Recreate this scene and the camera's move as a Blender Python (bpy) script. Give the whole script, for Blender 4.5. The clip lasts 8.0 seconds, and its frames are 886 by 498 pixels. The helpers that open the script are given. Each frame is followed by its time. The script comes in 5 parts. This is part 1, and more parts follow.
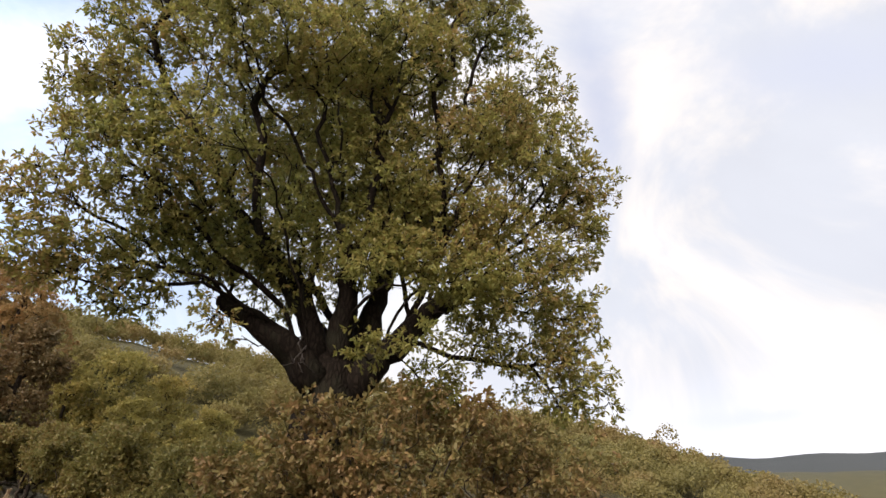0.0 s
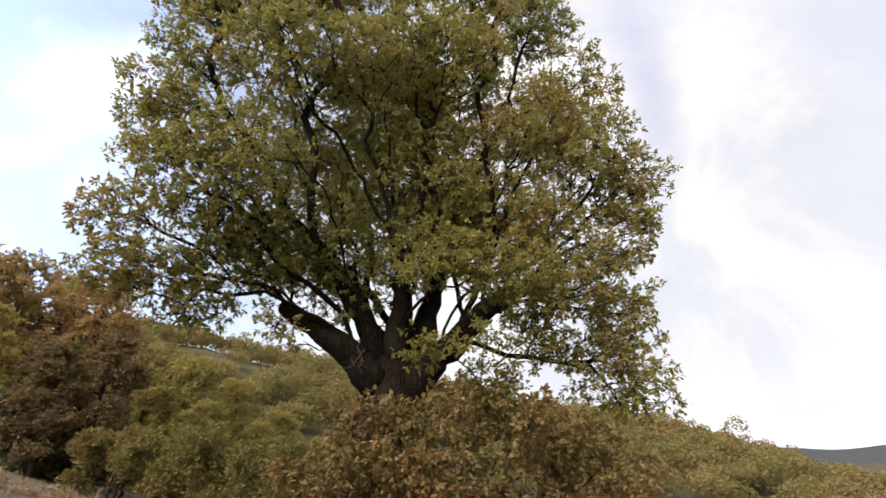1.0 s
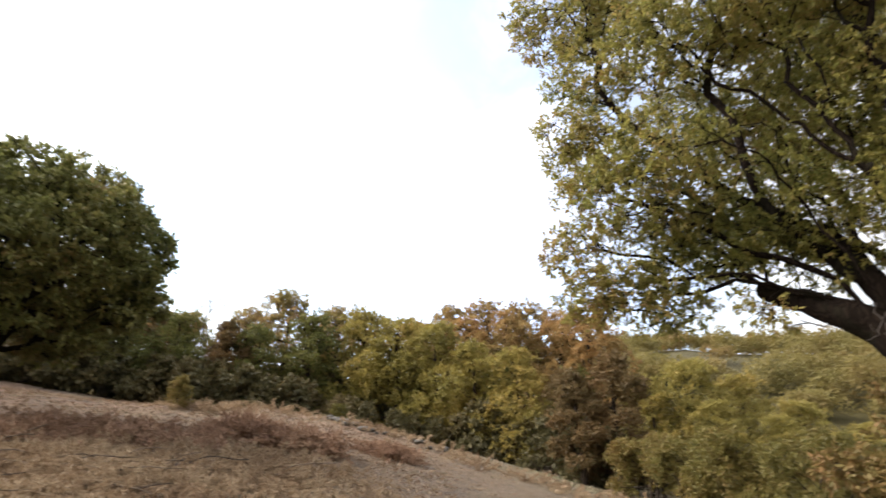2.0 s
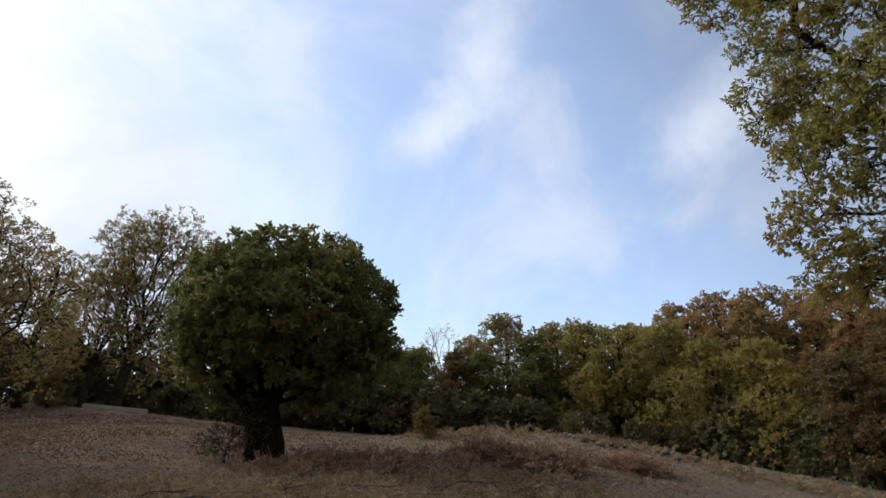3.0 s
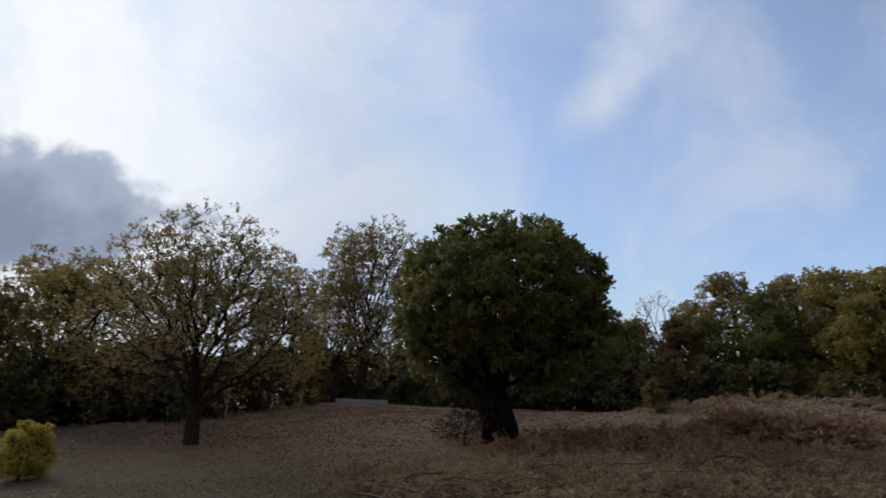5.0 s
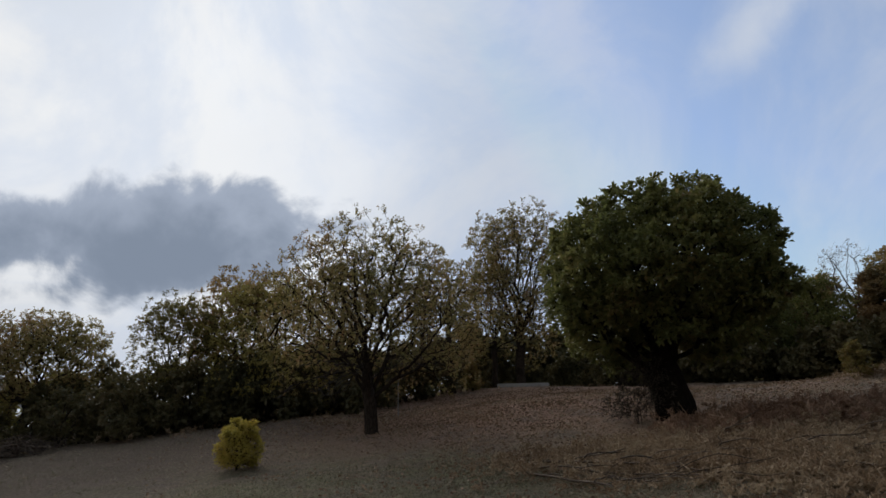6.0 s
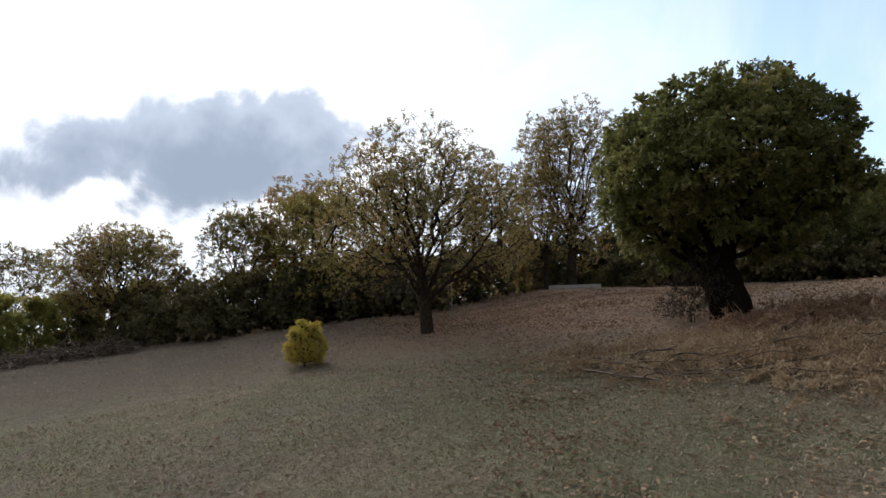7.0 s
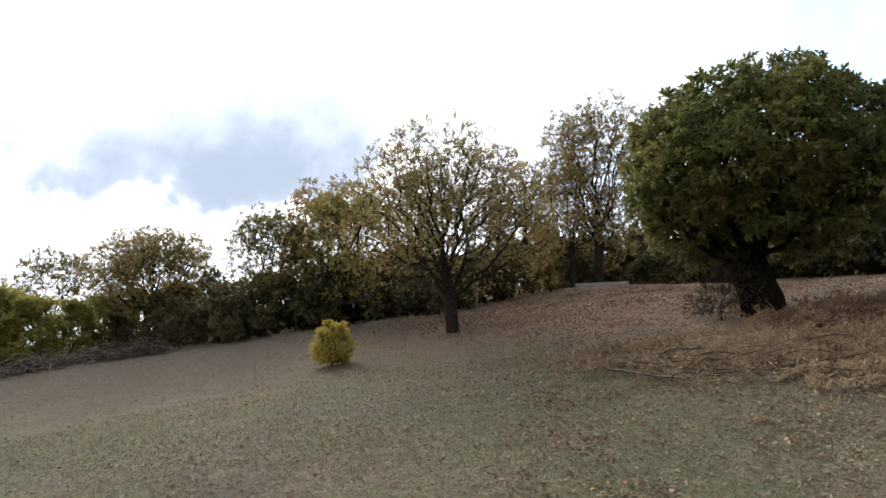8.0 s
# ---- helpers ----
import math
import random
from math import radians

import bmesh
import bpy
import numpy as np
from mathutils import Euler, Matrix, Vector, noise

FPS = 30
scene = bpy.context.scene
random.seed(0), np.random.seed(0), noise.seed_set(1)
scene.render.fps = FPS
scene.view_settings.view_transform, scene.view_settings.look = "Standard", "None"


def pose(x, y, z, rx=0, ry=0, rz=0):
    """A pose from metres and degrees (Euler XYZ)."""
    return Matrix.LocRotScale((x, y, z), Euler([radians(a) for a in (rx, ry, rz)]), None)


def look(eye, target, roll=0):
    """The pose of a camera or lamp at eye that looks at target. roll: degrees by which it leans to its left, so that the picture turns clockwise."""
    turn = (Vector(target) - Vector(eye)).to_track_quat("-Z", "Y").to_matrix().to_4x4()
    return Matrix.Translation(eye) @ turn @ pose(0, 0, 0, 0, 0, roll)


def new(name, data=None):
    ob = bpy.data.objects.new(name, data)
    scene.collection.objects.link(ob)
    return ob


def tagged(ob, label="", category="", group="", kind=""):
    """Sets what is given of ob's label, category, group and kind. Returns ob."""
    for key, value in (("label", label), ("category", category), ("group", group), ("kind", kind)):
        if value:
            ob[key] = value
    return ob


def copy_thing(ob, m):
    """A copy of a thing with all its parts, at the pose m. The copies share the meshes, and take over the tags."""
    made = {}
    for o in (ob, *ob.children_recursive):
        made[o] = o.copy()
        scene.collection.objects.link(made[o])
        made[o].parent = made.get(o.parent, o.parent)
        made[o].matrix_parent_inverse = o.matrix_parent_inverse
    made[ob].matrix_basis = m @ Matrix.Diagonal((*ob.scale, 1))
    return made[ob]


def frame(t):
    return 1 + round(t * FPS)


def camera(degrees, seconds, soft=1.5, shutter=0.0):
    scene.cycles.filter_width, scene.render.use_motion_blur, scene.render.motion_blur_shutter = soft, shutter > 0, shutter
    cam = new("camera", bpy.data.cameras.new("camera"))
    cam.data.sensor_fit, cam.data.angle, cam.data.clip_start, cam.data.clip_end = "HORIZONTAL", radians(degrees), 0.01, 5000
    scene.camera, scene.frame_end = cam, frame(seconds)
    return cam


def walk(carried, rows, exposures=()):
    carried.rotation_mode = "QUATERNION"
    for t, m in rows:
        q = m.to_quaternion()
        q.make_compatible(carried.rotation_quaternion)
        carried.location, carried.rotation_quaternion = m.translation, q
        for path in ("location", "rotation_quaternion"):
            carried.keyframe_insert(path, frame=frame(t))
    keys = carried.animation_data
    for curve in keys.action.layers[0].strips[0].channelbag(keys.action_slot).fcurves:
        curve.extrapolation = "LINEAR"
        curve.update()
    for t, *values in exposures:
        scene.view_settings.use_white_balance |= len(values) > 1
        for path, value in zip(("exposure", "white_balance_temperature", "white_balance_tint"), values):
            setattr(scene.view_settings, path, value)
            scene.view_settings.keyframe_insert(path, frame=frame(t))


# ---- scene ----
# camera and walk
cam = camera(76.17, 8.0, soft=1.5, shutter=0.15)
ROWS = [
    # seconds, x, y, z, yaw, pitch, lean to the right
    (0.0, -0.293, 0.570, 1.590, 5.93, 24.89, 1.02),
    (0.5, -0.278, 0.520, 1.606, 6.82, 24.88, 0.98),
    (1.0, -0.265, 0.440, 1.608, 11.66, 24.62, 1.28),
    (1.5, -0.316, 0.279, 1.612, 30.13, 24.54, 1.45),
    (1.6, -0.325, 0.232, 1.610, 35.83, 24.67, 1.60),
    (2.0, -0.317, 0.217, 1.589, 58.29, 25.89, 1.46),
    (2.2, -0.270, 0.160, 1.568, 65.90, 26.33, 1.74),
    (3.3, -0.242, 0.141, 1.599, 82.60, 28.79, 2.34),
    (3.5, -0.258, 0.122, 1.563, 83.62, 29.18, 2.32),
    (4.0, -0.445, 0.054, 1.603, 86.13, 29.43, 2.16),
    (4.5, -0.407, -0.072, 1.618, 90.66, 27.69, 1.64),
    (5.0, -0.335, -0.111, 1.621, 102.06, 26.88, 1.41),
    (5.2, -0.309, -0.126, 1.611, 107.05, 26.93, 1.36),
    (6.3, -0.393, -0.213, 1.607, 120.56, 23.51, 1.22),
    (6.5, -0.371, -0.207, 1.579, 121.96, 20.84, 0.85),
    (7.0, -0.363, -0.195, 1.599, 123.65, 16.28, 0.89),
    (7.5, -0.345, -0.206, 1.599, 125.00, 16.15, 0.82),
    (8.0, -0.362, -0.169, 1.612, 126.34, 16.18, 0.87),
]

EXPOSURES = [
    # seconds, stops, kelvin, tint
    (0.0, 1.3, 6800, 14), (1.2, 1.4, 6900, 14), (1.6, 1.65, 6950, 14), (2.0, 1.85, 6950, 14), (2.25, 1.75, 6900, 13), (2.7, 0.9, 6600, 12), (3.3, 0.1, 6250, 10), (4.4, -0.13, 6150, 10), (5.0, -0.06, 6150, 10),
    (6.3, -0.2, 6300, 10), (6.6, 0.15, 6350, 10), (7.0, 0.6, 6350, 10), (7.5, 1.0, 6400, 10), (8.0, 1.2, 6450, 10)]
walk(cam, [(t, pose(x, y, z, 90 + pitch, 0, yaw) @ pose(0, 0, 0, 0, 0, -lean)) for t, x, y, z, yaw, pitch, lean in ROWS], EXPOSURES)


# ---- node helpers ----
def node(nt, kind, at=None, **values):
    n = nt.nodes.new(kind)
    for key, value in values.items():
        n.inputs[key.replace("_", " ")].default_value = value
    return n


def link(nt, a, b):
    nt.links.new(a, b)


def maths(nt, op, a, b=None, c=None, clamp=False):
    n = nt.nodes.new("ShaderNodeMath")
    n.operation, n.use_clamp = op, clamp
    for i, v in enumerate((a, b, c)):
        if v is None:
            continue
        if isinstance(v, (int, float)):
            n.inputs[i].default_value = v
        else:
            nt.links.new(v, n.inputs[i])
    return n.outputs[0]


def noise_fac(nt, vec, scale, detail=4.0, rough=0.55, distort=0.0):
    n = nt.nodes.new("ShaderNodeTexNoise")
    n.inputs["Scale"].default_value, n.inputs["Detail"].default_value = scale, detail
    n.inputs["Roughness"].default_value, n.inputs["Distortion"].default_value = rough, distort
    if vec is not None:
        nt.links.new(vec, n.inputs["Vector"])
    return n.outputs["Fac"]


def smooth(nt, v, lo, hi, a=0.0, b=1.0):
    n = nt.nodes.new("ShaderNodeMapRange")
    n.interpolation_type = "SMOOTHSTEP"
    for i, w in enumerate((v, lo, hi, a, b)):
        if isinstance(w, (int, float)):
            n.inputs[i].default_value = w
        else:
            nt.links.new(w, n.inputs[i])
    return n.outputs[0]


def mixed(nt, fac, a, b):
    n = nt.nodes.new("ShaderNodeMix")
    n.data_type = "RGBA"
    for i, v in ((0, fac), (6, a), (7, b)):
        if isinstance(v, (int, float)):
            n.inputs[i].default_value = v
        elif isinstance(v, tuple):
            n.inputs[i].default_value = (*v, 1)
        else:
            nt.links.new(v, n.inputs[i])
    return n.outputs[2]


def ramp(nt, fac, stops):
    n = nt.nodes.new("ShaderNodeValToRGB")
    while len(n.color_ramp.elements) < len(stops):
        n.color_ramp.elements.new(0.5)
    for e, (p, c) in zip(n.color_ramp.elements, stops):
        e.position, e.color = p, (*c, 1)
    nt.links.new(fac, n.inputs[0])
    return n.outputs[0]


# ---- sky and sun ----
SUN_AZ, SUN_EL = 152.0, 36.0     # counter-clockwise from +y


def build_world():
    world = bpy.data.worlds.new("world")
    scene.world = world
    world.use_nodes = True
    nt = world.node_tree
    nt.nodes.clear()
    sky = nt.nodes.new("ShaderNodeTexSky")
    sky.sky_type, sky.sun_disc = "NISHITA", False
    sky.sun_elevation, sky.sun_rotation = radians(SUN_EL), radians(-SUN_AZ)
    sky.air_density, sky.dust_density, sky.altitude = 1.0, 1.2, 300
    tc = nt.nodes.new("ShaderNodeTexCoord")
    vec = tc.outputs["Generated"]
    sep = nt.nodes.new("ShaderNodeSeparateXYZ")
    link(nt, vec, sep.inputs[0])
    x, y, z = sep.outputs
    az = maths(nt, "MULTIPLY", maths(nt, "ARCTAN2", maths(nt, "MULTIPLY", x, -1.0), y), 57.2958)
    el = maths(nt, "MULTIPLY", maths(nt, "ARCSINE", z), 57.2958)

    def blob(a, e, ra, re, tilt=0.0, rag=0.45, scale=7.0, lo=1.15, hi=0.7, billow=0.0):
        """A cloud's cover: a ragged ellipse in azimuth and elevation, in degrees."""
        da = maths(nt, "SUBTRACT", az, a)
        de = maths(nt, "SUBTRACT", el, e)
        c, s = math.cos(radians(tilt)), math.sin(radians(tilt))
        u = maths(nt, "DIVIDE", maths(nt, "ADD", maths(nt, "MULTIPLY", da, c), maths(nt, "MULTIPLY", de, s)), ra)
        v = maths(nt, "DIVIDE", maths(nt, "SUBTRACT", maths(nt, "MULTIPLY", de, c), maths(nt, "MULTIPLY", da, s)), re)
        r = maths(nt, "SQRT", maths(nt, "ADD", maths(nt, "MULTIPLY", u, u), maths(nt, "MULTIPLY", v, v)))
        n = maths(nt, "MULTIPLY", maths(nt, "SUBTRACT", noise_fac(nt, vec, scale, 6.0, 0.6, 0.3), 0.5), rag * 2)
        r = maths(nt, "ADD", r, n)
        if billow:
            vor = nt.nodes.new("ShaderNodeTexVoronoi")
            vor.feature = "SMOOTH_F1"
            vor.inputs["Scale"].default_value, vor.inputs["Smoothness"].default_value, vor.inputs["Detail"].default_value = 11.0, 0.35, 2.0
            link(nt, vec, vor.inputs["Vector"])
            r = maths(nt, "ADD", r, maths(nt, "MULTIPLY", maths(nt, "SUBTRACT", vor.outputs["Distance"], 0.72), billow))
        return smooth(nt, r, lo, hi)

    # clear window of blue, thin streaks over it
    blue = mixed(nt, 1.0, (0, 0, 0), sky.outputs[0])
    scaled = nt.nodes.new("ShaderNodeVectorMath")
    scaled.operation = "SCALE"
    scaled.inputs[3].default_value = 0.225
    link(nt, blue, scaled.inputs[0])
    capped = nt.nodes.new("ShaderNodeVectorMath")
    capped.operation = "MINIMUM"
    capped.inputs[1].default_value = (0.56, 0.67, 0.86)
    link(nt, scaled.outputs[0], capped.inputs[0])
    veil_noise = noise_fac(nt, vec, 2.6, 6.0, 0.6, 0.6)
    window = blob(72, 40, 66, 56, 0, 0.22, 2.0, 1.45, 0.25)
    veil = maths(nt, "SUBTRACT", 1.0, maths(nt, "MULTIPLY", window, smooth(nt, veil_noise, 0.75, 0.30, 0.48, 0.82)))
    bright = maths(nt, "ADD", 0.66, maths(nt, "MULTIPLY", noise_fac(nt, vec, 3.1, 5.0, 0.55, 0.5), 0.22))
    veil_col = mixed(nt, smooth(nt, veil_noise, 0.40, 0.62), (0.74, 0.80, 0.90), (1.0, 0.99, 0.97))
    vs = nt.nodes.new("ShaderNodeVectorMath")
    vs.operation = "SCALE"
    link(nt, veil_col, vs.inputs[0])
    link(nt, bright, vs.inputs[3])
    # glow round the veiled sun
    sx, sy, sz = (-math.sin(radians(SUN_AZ)) * math.cos(radians(SUN_EL)), math.cos(radians(SUN_AZ)) * math.cos(radians(SUN_EL)), math.sin(radians(SUN_EL)))
    dot = nt.nodes.new("ShaderNodeVectorMath")
    dot.operation = "DOT_PRODUCT"
    dot.inputs[1].default_value = (sx, sy, sz)
    link(nt, vec, dot.inputs[0])
    glow = maths(nt, "POWER", smooth(nt, dot.outputs["Value"], 0.80, 1.0), 2.0)
    # the veil is thinner and duller away from the sun
    away = nt.nodes.new("ShaderNodeVectorMath")
    away.operation = "DOT_PRODUCT"
    away.inputs[1].default_value = (-math.sin(radians(125)), math.cos(radians(125)), 0)
    link(nt, vec, away.inputs[0])
    full = nt.nodes.new("ShaderNodeVectorMath")
    full.operation = "SCALE"
    link(nt, mixed(nt, veil, capped.outputs[0], vs.outputs[0]), full.inputs[0])
    link(nt, smooth(nt, away.outputs["Value"], -0.10, 0.45, 0.57, 1.0), full.inputs[3])
    base = full.outputs[0]
    gs = nt.nodes.new("ShaderNodeVectorMath")
    gs.operation = "MULTIPLY_ADD"
    gs.inputs[0].default_value = (0.26, 0.25, 0.23)
    link(nt, glow, gs.inputs[1])
    link(nt, base, gs.inputs[2])
    col = gs.outputs[0]
    # single clouds: white puffs in the blue, the grey bank before the sun, pale grey patches
    for (a, e, ra, re, tilt, rag, sc, lo, hi, shade) in (
            (73.8, 46.2, 4.6, 6.6, 36, 0.8, 9, 1.5, -0.1, (0.68, 0.72, 0.79)),
            (81.0, 40.0, 6.0, 3.2, -28, 0.8, 9, 1.5, -0.1, (0.68, 0.72, 0.79)),
            (49, 35.5, 3.4, 6.5, 58, 0.95, 8, 1.7, -0.4, (0.66, 0.69, 0.77)),
            (-13.5, 37, 4.0, 9.0, 0, 0.7, 6, 1.4, 0.0, (0.25, 0.28, 0.36)),
            (-36, 34, 9.0, 3.5, 20, 0.8, 6, 1.5, 0.0, (0.30, 0.33, 0.40)),
            (-22, 6.8, 6.0, 0.9, 0, 0.7, 9, 1.5, 0.1, (0.29, 0.32, 0.37))):
        col = mixed(nt, maths(nt, "MULTIPLY", blob(a, e, ra, re, tilt, rag, sc, lo, hi), 0.8), col, shade)
    bank = blob(146.4, 24.6, 18.5, 5.4, -11, 0.8, 6.0, 1.14, 0.80, 0.4)
    core = blob(147.5, 23.0, 18.0, 5.4, -11, 0.9, 6.0, 1.2, 0.3, 0.5)
    bank_col = mixed(nt, core, (0.42, 0.47, 0.56), (0.255, 0.30, 0.375))
    col = mixed(nt, bank, col, bank_col)
    # haze down at the horizon
    col = mixed(nt, smooth(nt, el, 14.0, -2.0, 0.0, 0.45), col, (0.62, 0.66, 0.74))
    bg = nt.nodes.new("ShaderNodeBackground")
    bg.inputs["Strength"].default_value = 1.0
    link(nt, col, bg.inputs["Color"])
    out = nt.nodes.new("ShaderNodeOutputWorld")
    link(nt, bg.outputs[0], out.inputs[0])


build_world()
sun = new("sun", bpy.data.lights.new("sun", "SUN"))
sun.data.energy, sun.data.angle, sun.data.color = 2.35, radians(42), (1.0, 0.94, 0.85)
sun.matrix_world = look((0, 0, 50), (50 * math.sin(radians(SUN_AZ)), -50 * math.cos(radians(SUN_AZ)), 50 - 50 * math.tan(radians(SUN_EL))))


# ---- materials ----
def material(name):
    m = bpy.data.materials.new(name)
    m.use_nodes = True
    nt = m.node_tree
    nt.nodes.clear()
    out = nt.nodes.new("ShaderNodeOutputMaterial")
    return m, nt, out


def position(nt):
    return nt.nodes.new("ShaderNodeNewGeometry").outputs["Position"]


def leaf_material(name, stops, patch=0.9, spread=0.55, through_light=0.35, rough=0.55, tint=0.0):
    """Leaves: each its own shade along the stops, and patches of the crown further turned than others."""
    m, nt, out = material(name)
    geo = nt.nodes.new("ShaderNodeNewGeometry")
    big = noise_fac(nt, geo.outputs["Position"], patch, 3.0, 0.6)
    f = maths(nt, "ADD", maths(nt, "MULTIPLY", geo.outputs["Random Per Island"], spread), maths(nt, "MULTIPLY", maths(nt, "SUBTRACT", big, 0.5), 1.7))
    info = nt.nodes.new("ShaderNodeObjectInfo")
    f = maths(nt, "ADD", f, maths(nt, "MULTIPLY_ADD", info.outputs["Random"], tint, 0.5 - spread / 2 - tint / 2), clamp=True)
    col = ramp(nt, f, stops)
    fine = noise_fac(nt, geo.outputs["Position"], 60, 2.0)
    col = mixed(nt, maths(nt, "MULTIPLY", fine, 0.35), col, (0.03, 0.03, 0.015))
    p = nt.nodes.new("ShaderNodeBsdfPrincipled")
    p.inputs["Roughness"].default_value = rough
    p.inputs["Specular IOR Level"].default_value = 0.35
    link(nt, col, p.inputs["Base Color"])
    t = nt.nodes.new("ShaderNodeBsdfTranslucent")
    link(nt, col, t.inputs["Color"])
    mix = nt.nodes.new("ShaderNodeMixShader")
    mix.inputs[0].default_value = through_light
    link(nt, p.outputs[0], mix.inputs[1])
    link(nt, t.outputs[0], mix.inputs[2])
    link(nt, mix.outputs[0], out.inputs[0])
    return m


def bark_material(name, dark, light, scale=9.0, moss=None):
    m, nt, out = material(name)
    pos = position(nt)
    mp = nt.nodes.new("ShaderNodeMapping")
    mp.inputs["Scale"].default_value = (1, 1, 0.28)
    link(nt, pos, mp.inputs[0])
    vor = nt.nodes.new("ShaderNodeTexVoronoi")
    vor.feature = "DISTANCE_TO_EDGE"
    vor.inputs["Scale"].default_value = scale * 2.4
    warp = nt.nodes.new("ShaderNodeVectorMath")
    warp.operation = "MULTIPLY_ADD"
    n3 = nt.nodes.new("ShaderNodeTexNoise")
    n3.inputs["Scale"].default_value = scale
    link(nt, mp.outputs[0], n3.inputs["Vector"])
    link(nt, n3.outputs["Color"], warp.inputs[0])
    warp.inputs[1].default_value = (0.12, 0.12, 0.12)
    link(nt, mp.outputs[0], warp.inputs[2])
    link(nt, warp.outputs[0], vor.inputs["Vector"])
    ridge = smooth(nt, vor.outputs["Distance"], 0.0, 0.25)
    grain = noise_fac(nt, pos, scale * 5, 5.0, 0.65)
    f = maths(nt, "MULTIPLY", maths(nt, "ADD", ridge, grain), 0.5)
    col = mixed(nt, f, dark, light)
    stain = smooth(nt, noise_fac(nt, pos, 1.7, 4.0), 0.52, 0.68)
    col = mixed(nt, maths(nt, "MULTIPLY", stain, 0.55), col, moss or tuple(0.5 * a for a in dark))
    p = nt.nodes.new("ShaderNodeBsdfPrincipled")
    p.inputs["Roughness"].default_value = 0.92
    p.inputs["Specular IOR Level"].default_value = 0.06
    link(nt, col, p.inputs["Base Color"])
    b = nt.nodes.new("ShaderNodeBump")
    b.inputs["Strength"].default_value, b.inputs["Distance"].default_value = 0.8, 0.03
    link(nt, f, b.inputs["Height"])
    link(nt, b.outputs[0], p.inputs["Normal"])
    link(nt, p.outputs[0], out.inputs[0])
    return m


def plain_material(name, a, b, scale=12.0, rough=0.85, bump=0.4, dist=0.01):
    m, nt, out = material(name)
    pos = position(nt)
    n1, n2 = noise_fac(nt, pos, scale, 5.0, 0.6), noise_fac(nt, pos, scale * 6, 4.0, 0.6)
    f = maths(nt, "MULTIPLY_ADD", n1, 0.65, maths(nt, "MULTIPLY", n2, 0.35))
    geo = nt.nodes.new("ShaderNodeNewGeometry")
    f = maths(nt, "ADD", f, maths(nt, "MULTIPLY_ADD", geo.outputs["Random Per Island"], 0.5, -0.25))
    col = mixed(nt, smooth(nt, f, 0.3, 0.7), a, b)
    p = nt.nodes.new("ShaderNodeBsdfPrincipled")
    p.inputs["Roughness"].default_value = rough
    p.inputs["Specular IOR Level"].default_value = 0.25
    link(nt, col, p.inputs["Base Color"])
    bm = nt.nodes.new("ShaderNodeBump")
    bm.inputs["Strength"].default_value, bm.inputs["Distance"].default_value = bump, dist
    link(nt, n2, bm.inputs["Height"])
    link(nt, bm.outputs[0], p.inputs["Normal"])
    link(nt, p.outputs[0], out.inputs[0])
    return m


